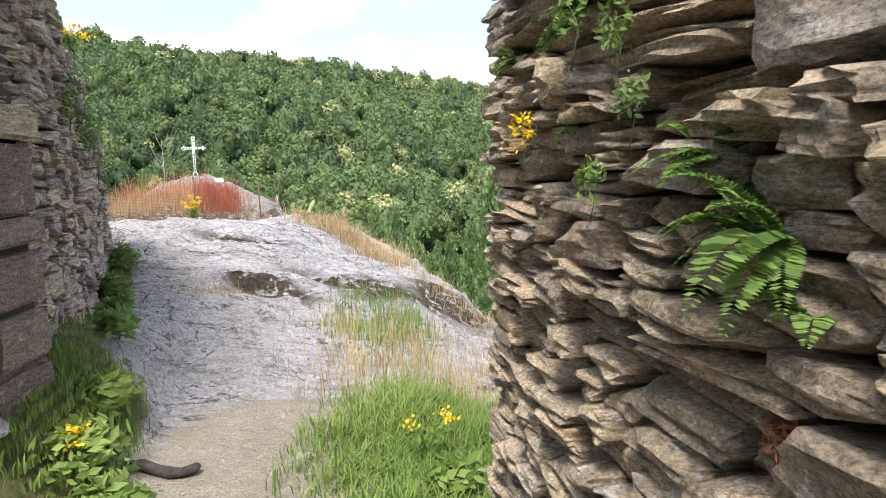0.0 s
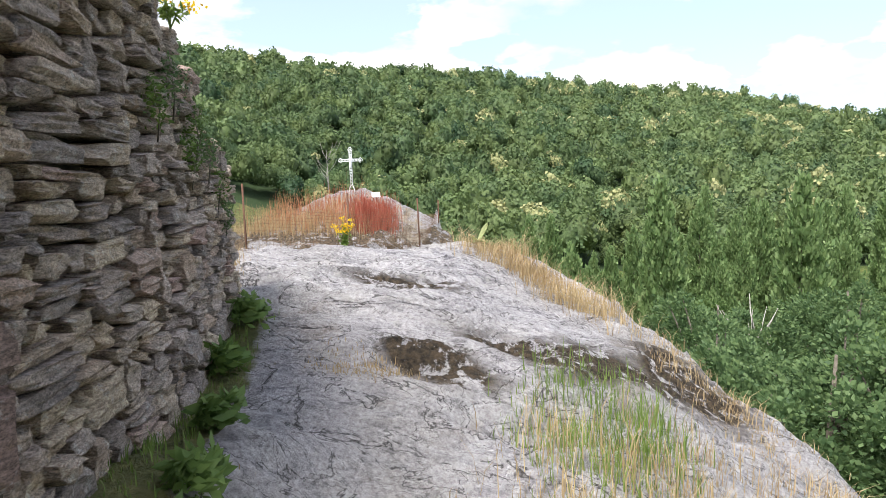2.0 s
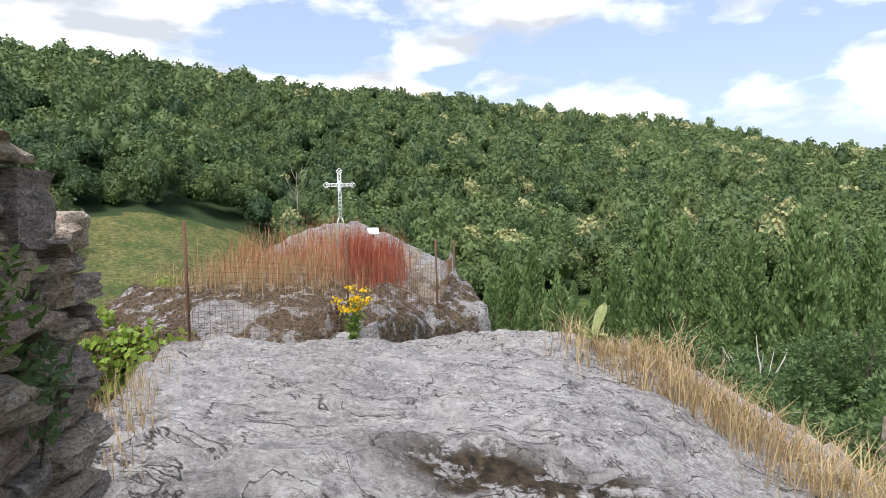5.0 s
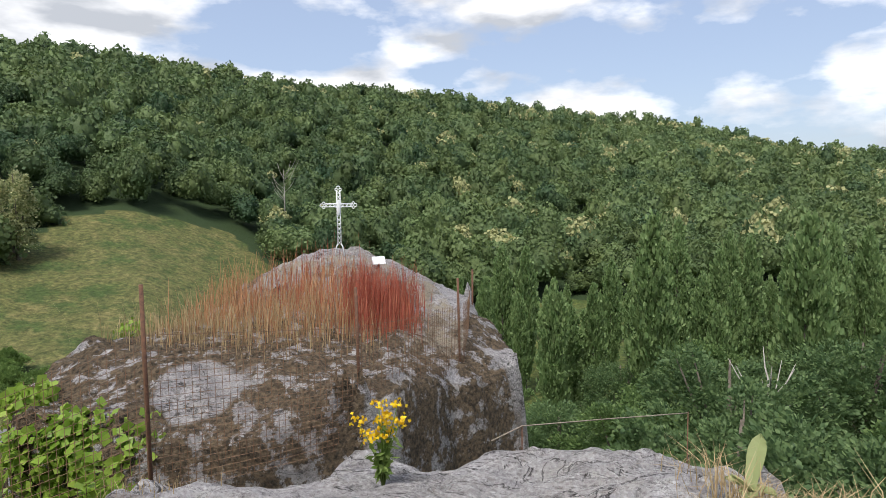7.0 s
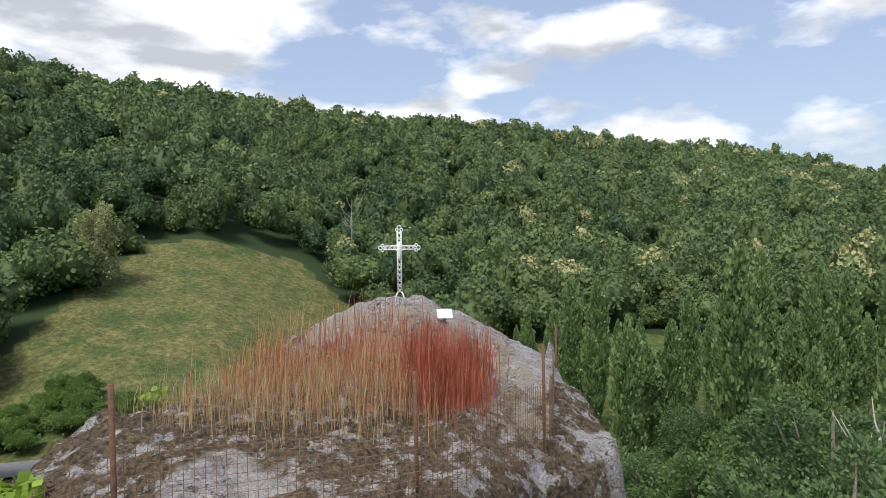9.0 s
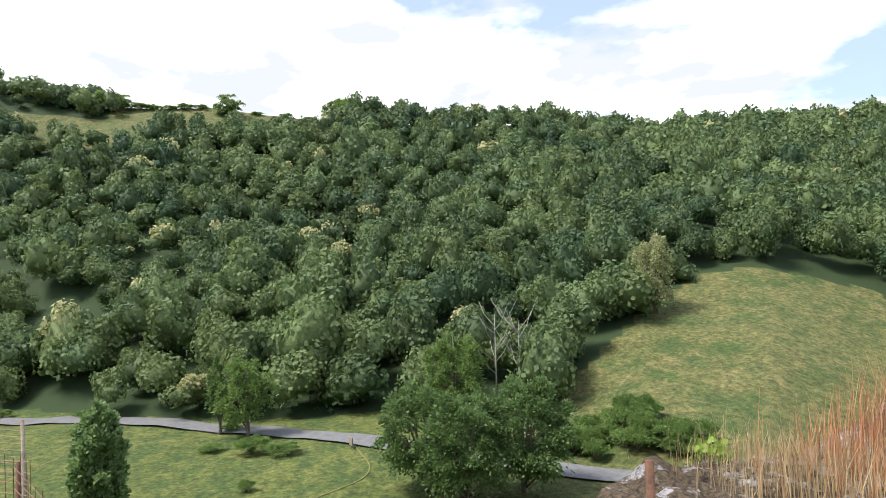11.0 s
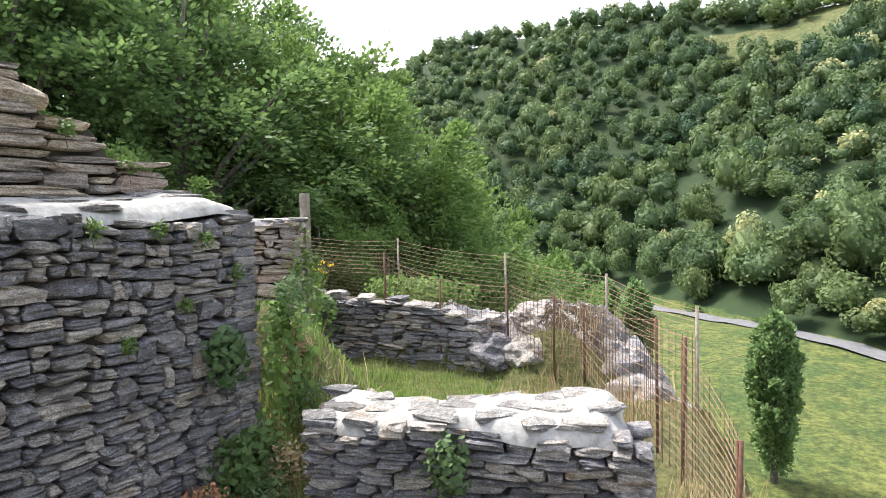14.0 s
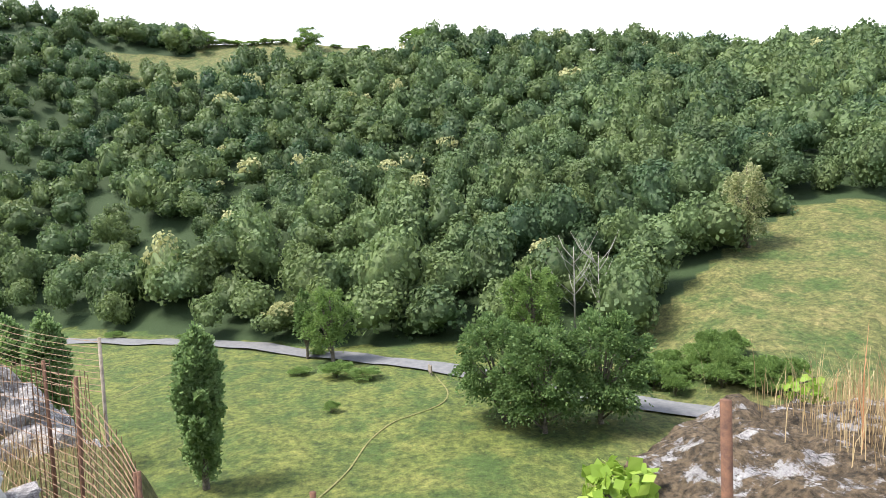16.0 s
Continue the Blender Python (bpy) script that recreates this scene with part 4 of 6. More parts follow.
fence_line("fence", "rusty iron post and wire mesh fence along the rock edge", [(-8.696, 9.33, -0.5, 0.95), (-7.1, 10.2, -0.1, 1.3), (-5.50, 11.04, 0.45, 2.03), (-4.44, 12.546, 0.35, 1.81), (-3.82, 14.687, 0.05, 1.62), (-3.9, 16.6, 0.2, 1.5)], 0.36, 0.05, 0.055)
fence_line("fence", "sagging rusty wire mesh fence on iron posts round the ruin court", [(-12.2, 2.2, 0.6, 1.95), (-12.166, 4.263, 0.4, 1.86)], 0.05, 0.35, 0.05, 0.0, 0.0012)
fence_line("fence", "rusty wire mesh fence on iron posts round the ruin court", [(-12.166, 4.263, 0.35, 1.80), (-12.01, 5.289, 0.30, 1.50), (-12.121, 6.263, 0.30, 1.455), (-11.739, 7.045, 0.25, 1.395), (-11.806, 7.406, 0.25, 1.27), (-10.19, 8.55, -0.4, 1.45), (-9.53, 8.866, -0.6, 1.43), (-8.696, 9.33, -0.6, 0.94)], 0.03, 0.3, 0.075, 0.03, 0.0034)


def back_fence():
    f = thing("fence", "brown wire fence on thin stakes behind the terrace wall", "fence")
    pts = [(-14.0, 1.0, 1.1, 2.05), (-14.2, 3.2, 1.1, 1.95), (-14.1, 5.4, 1.0, 1.7), (-13.7, 7.2, 0.9, 1.45), (-12.6, 8.6, 0.3, 1.2)]
    for x, y, a, b in pts:
        part("stake", quad_tubes("stake", [tube([(x, y, a - 1.5), (x, y, b)], 0.02, 6)], M_WOOD), f)
    for (ax, ay, a0, a1), (bx, by, b0, b1) in zip(pts, pts[1:]):
        bars = [tube([(ax + (bx - ax) * s, ay + (by - ay) * s, (a1 - 0.05 - k * 0.075) * (1 - s) + (b1 - 0.05 - k * 0.075) * s - 0.05 * math.sin(math.pi * s)) for s in (0, 0.25, 0.5, 0.75, 1)], 0.004, 3) for k in range(9)]
        for bar in bars:
            part("wire", quad_tubes("wire", [bar], M_WIRE, False), f)


back_fence()
wp = thing("wooden_post", "weathered square wooden post beside the wall stub", "post")
part("shaft", block((-11.30, 3.50, 0.2), (-11.20, 3.60, 2.75), 0.008, 3), wp, "", M_WOOD)


def guard_rail():
    g = thing("cable_rail", "thin straw-coloured rail at the rock's edge", "rail")
    part("rail", quad_tubes("rail", [tube([(-3.25, 12.55, 0.46), (-3.0, 12.95, 0.46), (-2.2, 13.3, 0.44), (-1.4, 13.55, 0.45)], 0.006, 5)], M_WOOD), g)
    for x, y in ((-3.0, 12.95), (-1.4, 13.55)):
        part("post", quad_tubes("post", [tube([(x, y, -4.2), (x, y, 0.46)], 0.006, 5)], M_RUST), g)


guard_rail()


# ---------------------------------------------------------------- cross and panel
def iron_cross():
    c = thing("wayside_cross", "white-painted openwork cast-iron cross on the rock summit", "cross", "", (-6.02, 16.75, 1.74))
    c.rotation_euler = (0, 0, radians(18))
    H, arm, z0 = 1.07, 0.275, 0.745
    def bars(a, b, half):
        """Two rails with a lattice between them, from a to b."""
        a, b = Vector(a), Vector(b)
        d = (b - a).normalized(); s = Vector((d.z, 0, -d.x)) * half
        n = max(2, int((b - a).length / (half * 2.6)))
        out = [tube([a + s, b + s], 0.0085, 5), tube([a - s, b - s], 0.0085, 5)]
        for k in range(n):
            p, q = a + (b - a) * (k / n), a + (b - a) * ((k + 1) / n)
            out += [tube([p + s, q - s], 0.006, 4), tube([p - s, q + s], 0.006, 4)]
        return out
    def ring(cx, cz, r):
        return tube([(cx + math.cos(t) * r, 0, cz + math.sin(t) * r) for t in np.linspace(0, 2 * math.pi, 13)], 0.008, 5)
    def bud(cx, cz, dx, dz):
        return [ring(cx + dx * 0.030, cz + dz * 0.030, 0.026), ring(cx + dz * 0.032, cz + dx * 0.032, 0.02), ring(cx - dz * 0.032, cz - dx * 0.032, 0.02)]
    part("shaft", quad_tubes("shaft", bars((0, 0, 0.12), (0, 0, 0.98), 0.026), M_WHITE), c)
    part("crossbar", quad_tubes("crossbar", bars((-arm + 0.05, 0, z0), (arm - 0.05, 0, z0), 0.024), M_WHITE), c)
    for cx, cz, dx, dz in ((0, 0.99, 0, 1), (-arm + 0.045, z0, -1, 0), (arm - 0.045, z0, 1, 0)):
        part("trefoil", quad_tubes("trefoil", bud(cx, cz, dx, dz), M_WHITE), c)
    for s in (-1, 1):
        part("foot", quad_tubes("foot", [tube([(s * 0.026, 0, 0.14), (s * 0.05, 0, 0.09), (s * 0.07, 0, -0.06)], 0.011, 5)], M_WHITE), c)
    part("rosette", quad_tubes("rosette", [ring(0, z0, 0.055), ring(0, z0, 0.03)], M_WHITE), c)
    bm = bmesh.new()
    bmesh.ops.create_uvsphere(bm, u_segments=10, v_segments=6, radius=1)
    for v in bm.verts:
        v.co = Vector((v.co.x * 0.028, v.co.y * 0.015 - 0.02, z0 - 0.03 + v.co.z * 0.12))
    part("figure", bm, c, "", M_WHITE)


iron_cross()
pn = thing("information_panel", "small tilted white panel on a dark stand", "panel", "", (-5.25, 16.25, 1.25))
pn.scale = (0.8, 0.8, 0.97)
pn.rotation_euler = (0, 0, radians(25))
bm = block((-0.12, -0.006, -0.085), (0.12, 0.006, 0.085)); bmesh.ops.rotate(bm, verts=bm.verts, matrix=Matrix.Rotation(radians(-52), 3, "X")); bmesh.ops.translate(bm, verts=bm.verts, vec=(0, 0, 0.43))
part("plate", bm, pn, "", M_PANEL)
part("stand", quad_tubes("stand", [tube([(0, 0.05, -0.35), (0, 0.02, 0.42)], 0.018, 6)], M_CHAR), pn)


# ---------------------------------------------------------------- plants
def crown_points(n, sprays, seed, squash=1.0, low=-0.5):
    """Leaf points in flat sprays spread through a crown about two units across, with the sprays' centres."""
    r = np.random.default_rng(seed)
    c = r.normal(size=(sprays * 6, 3)); c /= np.linalg.norm(c, axis=1, keepdims=True)
    c = c[c[:, 2] > low][:sprays]
    lump = 1 + 0.22 * fuzz(c, 1.6, 2, seed)
    c = c * (r.uniform(0.12, 1.0, len(c)) ** 0.42 * 0.88 * lump)[:, None]
    c[:, 2] *= squash
    rad = r.uniform(0.6, 1.3, len(c)) * 0.8 * sprays ** -0.333 * 0.8
    k = r.integers(0, len(c), n)
    d = r.normal(size=(n, 3)) * np.array([0.62, 0.62, 0.30])
    p = c[k] + d * rad[k][:, None]
    p[:, 2] -= 0.5 * rad[k] * (d[:, 0] ** 2 + d[:, 1] ** 2)
    out = c[k] + d * 0.8 + np.array([0, 0, -0.15])
    return p, out, c


def tree_parts(tree, height, spread, clear, n, lumps, leaf, material, seed, squash=1.15, column=False, low=-0.5):
    """Trunk, limbs and crown under a tree's Empty; the foot is at its origin."""
    r = random.Random(seed)
    R = spread / 2
    if column:
        q = np.random.default_rng(seed)
        m = n
        nb = 130                      # steep branches, each with its own plume of leaves
        tb, ab = q.uniform(0.0, 0.86, nb) ** 0.9, q.uniform(0, 2 * np.pi, nb)
        top = np.minimum(tb + q.uniform(0.10, 0.2, nb), 1.02)
        prof = np.clip((0.42 + 0.58 * step(0.0, 0.55, top)) * (1.02 - np.clip(top, 0, 1) ** 4.5) ** 0.6, 0.1, 1)
        reach = R * prof * q.uniform(0.62, 1.12, nb)
        k = q.integers(0, nb, m)
        u = q.uniform(0, 1, m) ** 0.7
        rr = reach[k] * (0.25 + 0.75 * u)
        fat = R * 0.15 * (1.15 - u * 0.75)
        jit = q.normal(size=(m, 3)) * fat[:, None]
        t = tb[k] + (top[k] - tb[k]) * u
        P = np.stack([np.cos(ab[k]) * rr, np.sin(ab[k]) * rr, clear + t * (height - clear)], 1) + jit
        P[:, 2] = np.maximum(P[:, 2], 0.15)
        D = np.stack([np.cos(ab[k]) * 0.6, np.sin(ab[k]) * 0.6, np.ones(m) * 0.9], 1) + q.normal(size=(m, 3)) * 0.5
        tips = [(0, 0, height * 0.9)]
    else:
        P, D, c = crown_points(n, lumps, seed, squash, low)
        S = np.array([R / 1.08, R / 1.08, (height - clear) / 2 / 1.08])
        mid = np.array([0, 0, clear + (height - clear) * 0.48])
        P = P * S + mid
        D = D + np.random.default_rng(seed).normal(size=D.shape) * 0.5
        tips = [tuple(v) for v in (c * S + mid)[:24]]
    r0 = height * 0.022
    trunk = [tube([(0, 0, -0.6), (0.05 * R, 0, clear * 0.6), (0, 0.04 * R, clear + (height - clear) * 0.35), (0.02, 0, height * 0.82)], [r0 * 1.25, r0, r0 * 0.7, r0 * 0.15], 8)]
    for tx, ty, tz in tips:
        s = r.uniform(0.35, 0.8)
        zb = clear * 0.8 + (tz - clear * 0.8) * 0.35 * s
        trunk.append(tube([(0, 0, zb), (tx * 0.45, ty * 0.45, zb + (tz - zb) * 0.6), (tx, ty, tz)], [r0 * 0.45, r0 * 0.28, r0 * 0.08], 5))
    part("trunk", quad_tubes("trunk", trunk, M_BARK), tree)
    V, Fc = leaf_quads(P, D, leaf * np.random.default_rng(seed).uniform(0.7, 1.3, len(P)), 0.75 if column else 0.6, 0.25, seed)
    Fc = np.concatenate([Fc[:, [0, 1, 2]], Fc[:, [0, 2, 3]]])
    part("crown", mesh_of("crown", V, Fc, material), tree)
    return tree


def stand(proto, spots):
    for x, y, z, s, t in spots:
        copy_thing(proto, pose(x, y, z, 0, 0, t) @ Matrix.Scale(s, 4))


def at_ground(x, y):
    return float(terrain(np.array([x]), np.array([y]))[0])


def place(h, r):
    return EYE[0] - math.sin(radians(h)) * r, EYE[1] + math.cos(radians(h)) * r


# lone poplar and roadside trees in the valley
pop = thing("poplar_tree", "slim dark green columnar poplar in the meadow", "tree", "", (-55.0, 8.7, at_ground(-55, 8.7)))
tree_parts(pop, 12.2, 4.0, 0.4, 24000, 0, 0.30, M_POPLAR, 3, column=True)
for hh, dd, e, s_ in ((101.3, 62, -7.0, 1.0), (103.7, 66, -6.9, 1.0), (105.4, 74, -5.4, 1.1)):
    x, y = place(hh, dd)
    up = (2.5 + math.tan(radians(e)) * dd - at_ground(x, y)) / 12.2
    tagged(copy_thing(pop, pose(x, y, at_ground(x, y), 0, 0, hh * 7) @ Matrix.Diagonal((s_, s_, up, 1))), "broad young poplar beyond the court rock")
ash = thing("roadside_tree", "young rounded green tree beside the road", "tree", "roadside trees", (-90.6, 25.2, at_ground(-90.6, 25.2)))
tree_parts(ash, 12.0, 7.5, 1.2, 10000, 60, 0.34, M_LEAF_LIGHT, 5, 1.0, False, -0.8)
thin = thing("roadside_tree", "thin upright sapling beside the road", "tree", "roadside trees", (-95.5, 22.5, at_ground(-95.5, 22.5)))
tree_parts(thin, 10.0, 3.2, 0.8, 4500, 36, 0.4, M_LEAF, 6, 1.3)
big = thing("roadside_tree", "full dense green tree hiding the road", "tree", "roadside trees", (-58.5, 35.5, at_ground(-58.5, 35.5)))
tree_parts(big, 11.6, 10.5, 0.3, 20000, 110, 0.30, M_LEAF_MID, 8, 1.0, False, -1)
for x, y, s, a in ((-53.2, 36.8, 0.98, 80), (-51.8, 42.2, 1.02, 200)):
    tagged(copy_thing(big, pose(x, y, at_ground(x, y), 0, 0, a) @ Matrix.Scale(s, 4)), "dense green tree at the road's edge")
bright = thing("roadside_tree", "bright light-green tree before the wood", "tree", "roadside trees", (*place(61.3, 86), at_ground(*place(61.3, 86))))
tree_parts(bright, 14.5, 10, 1.0, 15000, 80, 0.34, M_LEAF_LIGHT, 9, 1.0, False, -0.8)
cream = thing("flowering_chestnut", "chestnut tree covered in cream blossom at the meadow's edge", "tree", "", (*place(43.6, 112), at_ground(*place(43.6, 112))))
tree_parts(cream, 15.5, 8.5, 0.4, 13000, 80, 0.38, M_CHESTNUT, 10, 1.0, False, -1)

# poplars and brushwood below the ledge to the north
def column_poplar(seed, label):
    t = thing("poplar_tree", label, "tree", "poplars in the valley", (0, 0, 0))
    return tree_parts(t, 14, 5.2, 1.0, 8000, 0, 0.42, M_POPLAR, seed, column=True)


r = random.Random(12)
protos = [column_poplar(20 + k, "tall grey-green poplar in a valley grove") for k in range(3)]
spots = []
for k in range(72):
    h = r.uniform(-34, 12)
    d = r.uniform(44, 92) if h < 4 else r.uniform(60, 95)
    spots.append((h, d))
for k, (h, d) in enumerate(spots):
    x, y = place(h, d)
    z = at_ground(x, y)
    want = 2.5 + math.tan(radians(r.uniform(-10.5, -6.0) + (2.5 if h < -10 else 0))) * d
    s = min(max((want - z) / 14, 0.45), 1.15)
    m = pose(x, y, z, 0, 0, r.uniform(0, 360)) @ Matrix.Diagonal((s * 0.72, s * 0.72, s, 1))
    if k < 3:
        protos[k].matrix_basis = m
    else:
        copy_thing(protos[k % 3], m)
        bpy.context.view_layer.update()

broad = [tree_parts(thing("broadleaf_tree", "dense broadleaf tree on the slope below the ledge", "tree", "trees on the slope"), 10, 8.5, 0.8, 30000, 130, 0.16, M_LEAF, 30, 1.0),
         tree_parts(thing("broadleaf_tree", "dense broadleaf tree on the slope below the ledge", "tree", "trees on the slope"), 10, 8.0, 0.8, 30000, 150, 0.16, M_SHRUB, 31, 1.0)]
slope_spots = [(-30, 27, -9), (-24, 31, -11.5), (-36, 31, -6), (-18, 34, -14), (-10, 31, -19), (-3, 35, -19), (4, 41, -17), (-27, 41, -9), (-15, 45, -13), (-41, 24, -9), (-46, 29, -5), (-8, 47, -15), (9, 51, -13), (-20, 25, -19), (-12, 24, -24), (-33, 22, -14), (-2, 25, -26), (-38, 40, -6)]
for k, (h, d, e) in enumerate(slope_spots):
    x, y = place(h, d)
    z = at_ground(x, y)
    want = 2.5 + math.tan(radians(e)) * d
    s = min(max((want - z) / 10, 0.35), 1.25)
    z = want - 10 * s if want - 10 * s < z else z
    m = pose(x, y, z - 0.3, 0, 0, r.uniform(0, 360)) @ Matrix.Scale(s, 4)
    if k < 2:
        broad[k].matrix_basis = m
    else:
        copy_thing(broad[k % 2], m)

# tall trees on the shoulder south-west of the ruin
tall = [tree_parts(thing("ash_tree", "tall leafy ash with light showing through its crown", "tree", "trees behind the ruin"), 14, 9.5, 2.0, 23000, 120, 0.18, M_LEAF, 50, 1.25),
        tree_parts(thing("ash_tree", "tall leafy ash with bright feathery foliage", "tree", "trees behind the ruin"), 14, 10, 1.5, 26000, 110, 0.18, M_LEAF_LIGHT, 51, 1.15),
        tree_parts(thing("ash_tree", "tall dark leafy tree with visible limbs", "tree", "trees behind the ruin"), 14, 9, 2.5, 21000, 105, 0.18, M_SHRUB, 52, 1.3)]
tall_spots = [(152, 20, 26, 0), (146, 23, 25, 2), (140, 21, 23, 0), (135, 25, 21.5, 1), (157, 26, 28, 2), (131.5, 28, 18.5, 0), (128, 27, 14.5, 1), (124.5, 28, 11, 1), (121, 30, 7.5, 1), (117.5, 32, 4.5, 0), (138, 33, 22, 2), (149, 34, 26, 0), (129, 38, 15.5, 0), (114, 36, 1.0, 1), (143, 16, 6, 1), (128, 20, 1, 1), (122, 22, -1.5, 1), (165, 22, 25, 0), (110.5, 42, -2.5, 0), (117, 25, -4, 1), (107.5, 46, -5, 1)]
for k, (h, d, e, kind) in enumerate(tall_spots):
    x, y = place(h, d)
    z = at_ground(x, y)
    want = 2.5 + math.tan(radians(e)) * d
    s = max((want - z) / 14, 0.35)
    m = pose(x, y, z - 0.2, 0, 0, r.uniform(0, 360)) @ Matrix.Diagonal((min(s * 1.25, 1.15), min(s * 1.25, 1.15), s, 1))
    if k in (0, 1, 3):
        tall[{0: 0, 1: 2, 3: 1}[k]].matrix_basis = m
    else:
        copy_thing(tall[kind], m)

# bushes along the road and the meadow's lower edge
bush = tree_parts(thing("bush", "low rounded green bush", "bush", "valley bushes"), 3.4, 5.0, 0.0, 4200, 40, 0.24, M_LEAF_LIGHT, 60, 1.0, False, -0.3)
bush_spots = [(-82, 24.0, 1.0, 0.8), (-79, 27, 0.9, 0.7), (-86, 20, 0.7, 0.5), (-120, 6, 0.8, 0.6), (-108, 6, 0.9, 0.5), (-69, 21, 0.4, 0.6), (-96, 24, 0.6, 0.6), (-128, -6, 0.8, 0.7)]
for _ in range(48):
    hh, dd = r.uniform(39.5, 54), r.uniform(0, 1)
    dd = float(np.interp(hh, (14, 25, 40, 53), (70, 70, 66, 70))) + (9 if hh > 44 else 5) * dd
    bush_spots.append((*place(hh, dd), r.uniform(0.5, 1.0), r.uniform(0.7, 1.5)))
for k, (x, y, s, sz) in enumerate(bush_spots):
    m = pose(x, y, at_ground(x, y) - 0.2, 0, 0, r.uniform(0, 360)) @ Matrix.Diagonal((s, s, sz, 1))
    if k == 0:
        bush.matrix_basis = m
    else:
        copy_thing(bush, m)


def build_forest():
    """The woods on the far slopes: every tree a lumpy crown of leaf clumps, joined into one mesh."""
    q = np.random.default_rng(4)
    kinds = []
    bm = bmesh.new()
    bmesh.ops.create_icosphere(bm, subdivisions=2, radius=1)
    C = np.array([tuple(v.co) for v in bm.verts]); T = np.array([[v.index for v in f.verts] for f in bm.faces])
    bm.free()
    def crown_reach(u, c, rad):
        """How far a crown of round lumps reaches along directions u."""
        along = u @ c.T
        left = rad[None] ** 2 - (np.sum(c * c, 1)[None] - along ** 2)
        return np.maximum(np.where(left > 0, along + np.sqrt(np.maximum(left, 0)), 0).max(1), 0.42)
    for n, leaf in ((900, 0.125), (360, 0.18), (200, 0.235)):
        for k in range(8):
            m = int(q.integers(8, 15))
            c = q.normal(size=(90, 3)); c /= np.linalg.norm(c, axis=1, keepdims=True)
            c = c[c[:, 2] > -0.35][:m] * q.uniform(0.42, 0.75, (m, 1))
            rad = q.uniform(0.26, 0.46, m)
            d = q.normal(size=(n, 3)); d[:, 2] += 0.45; d /= np.linalg.norm(d, axis=1, keepdims=True)
            P = d * (crown_reach(d, c, rad) * q.uniform(0.88, 1.06, n))[:, None]
            near = np.argmin(np.linalg.norm(P[:, None] - c[None], axis=2), 1)
            facing = (P - c[near]) / rad[near][:, None] + q.normal(size=(n, 3)) * 0.28
            V, Fc = leaf_quads(P, d, leaf * q.uniform(0.55, 1.4, n), 0.95, 0.3, k, facing)
            Fc = np.concatenate([Fc[:, [0, 1, 2]], Fc[:, [0, 2, 3]]]) + len(C)
            W = C * (crown_reach(C, c, rad) * 0.84)[:, None]
            tuft = step(0.05, 0.55, d[:, 2]) * (0.35 + 0.65 * q.uniform(0, 1, m)[near])
            kinds.append((np.concatenate([W, V]), np.concatenate([T, Fc]), np.concatenate([np.zeros(len(T)), np.tile(tuft, 2)])))
    gx, gy = np.meshgrid(np.arange(-440, 240, 6.5), np.arange(-330, 460, 6.5))
    gx, gy = gx.ravel() + q.uniform(-2.6, 2.6, gx.size), gy.ravel() + q.uniform(-2.6, 2.6, gx.size)
    h, r_ = polar(gx, gy)
    ok = (wooded(gx, gy) > 0.5) & (h > -42) & (h < 131) & (r_ < ridge_of(h) + 14) & (q.uniform(0, 1, gx.size) < 0.95)
    gx, gy, h, r_ = gx[ok], gy[ok], h[ok], r_[ok]
    gz = terrain(gx, gy)
    patch = fuzz(np.stack([gx, gy, gz], 1), 0.03, 2, 3)
    Vs, Fs, tones, base = [], [], [], 0
    for x, y, z, d, pt, hh in zip(gx, gy, gz, r_, patch, h):
        lod = 0 if d < 165 else (1 if d < 270 else 2)
        V, T, sky = kinds[lod * 8 + q.integers(0, 8)]
        s = q.uniform(3.0, 6.0) * (1 + 0.12 * pt) * np.interp(hh, (88, 108), (1.0, 0.78))
        a = q.uniform(0, 2 * np.pi)
        ca, sa = np.cos(a) * s, np.sin(a) * s
        hi = s * q.uniform(0.85, 1.4)
        W = np.stack([V[:, 0] * ca - V[:, 1] * sa + x, V[:, 0] * sa + V[:, 1] * ca + y, V[:, 2] * hi + z + hi * 0.5 + q.uniform(0.0, 3.5)], 1)
        Vs.append(W); Fs.append(T + base); base += len(W)
        t = np.clip(0.48 + 0.25 * pt + q.normal() * 0.30, 0.02, 0.92)
        # the sunlit stretch below heading 8 gets its brightness from a lighter leaf tone
        t = t + 0.12 * (hh < 8)
        blossom = q.uniform() < 0.05 + 0.06 * (hh < 8)
        tones.append(np.where(blossom & (sky > 0.5), 0.97, min(t, 0.92)))
    V = np.concatenate(Vs)
    stuff("forest", V, np.concatenate(Fs), M_FOREST, "dense mixed green deciduous forest covering the hillside", "forest", True, {"tone": np.concatenate(tones)})


build_forest()


# ---------------------------------------------------------------- small plants and loose things
def scatter(n, inside, box, seed):
    q = np.random.default_rng(seed)
    x, y = q.uniform(box[0], box[1], n * 6), q.uniform(box[2], box[3], n * 6)
    ok = inside(x, y) > q.uniform(0, 1, n * 6)
    return x[ok][:n], y[ok][:n], q


def turf_patch(name, n, inside, box, height, width, material, label, seed, ground=None, lean=0.5):
    x, y, q = scatter(n, inside, box, seed)
    z = (ground or on_ledge)(x, y) - 0.01
    clump = 0.6 + 0.5 * np.clip(fuzz(np.stack([x, y, 0 * x], 1), 2.5, 2, seed) + 0.4, 0, 1.4)
    V, Fc = blade_mesh(np.stack([x, y, z], 1), q.uniform(height[0], height[1], len(x)) * clump, width, lean, seed)
    stuff(name, V, Fc, material, label, "grass")


band = lambda a, b, w: (lambda x, y: np.exp(-(poly_dist_line(a, b, x, y) / w) ** 2))


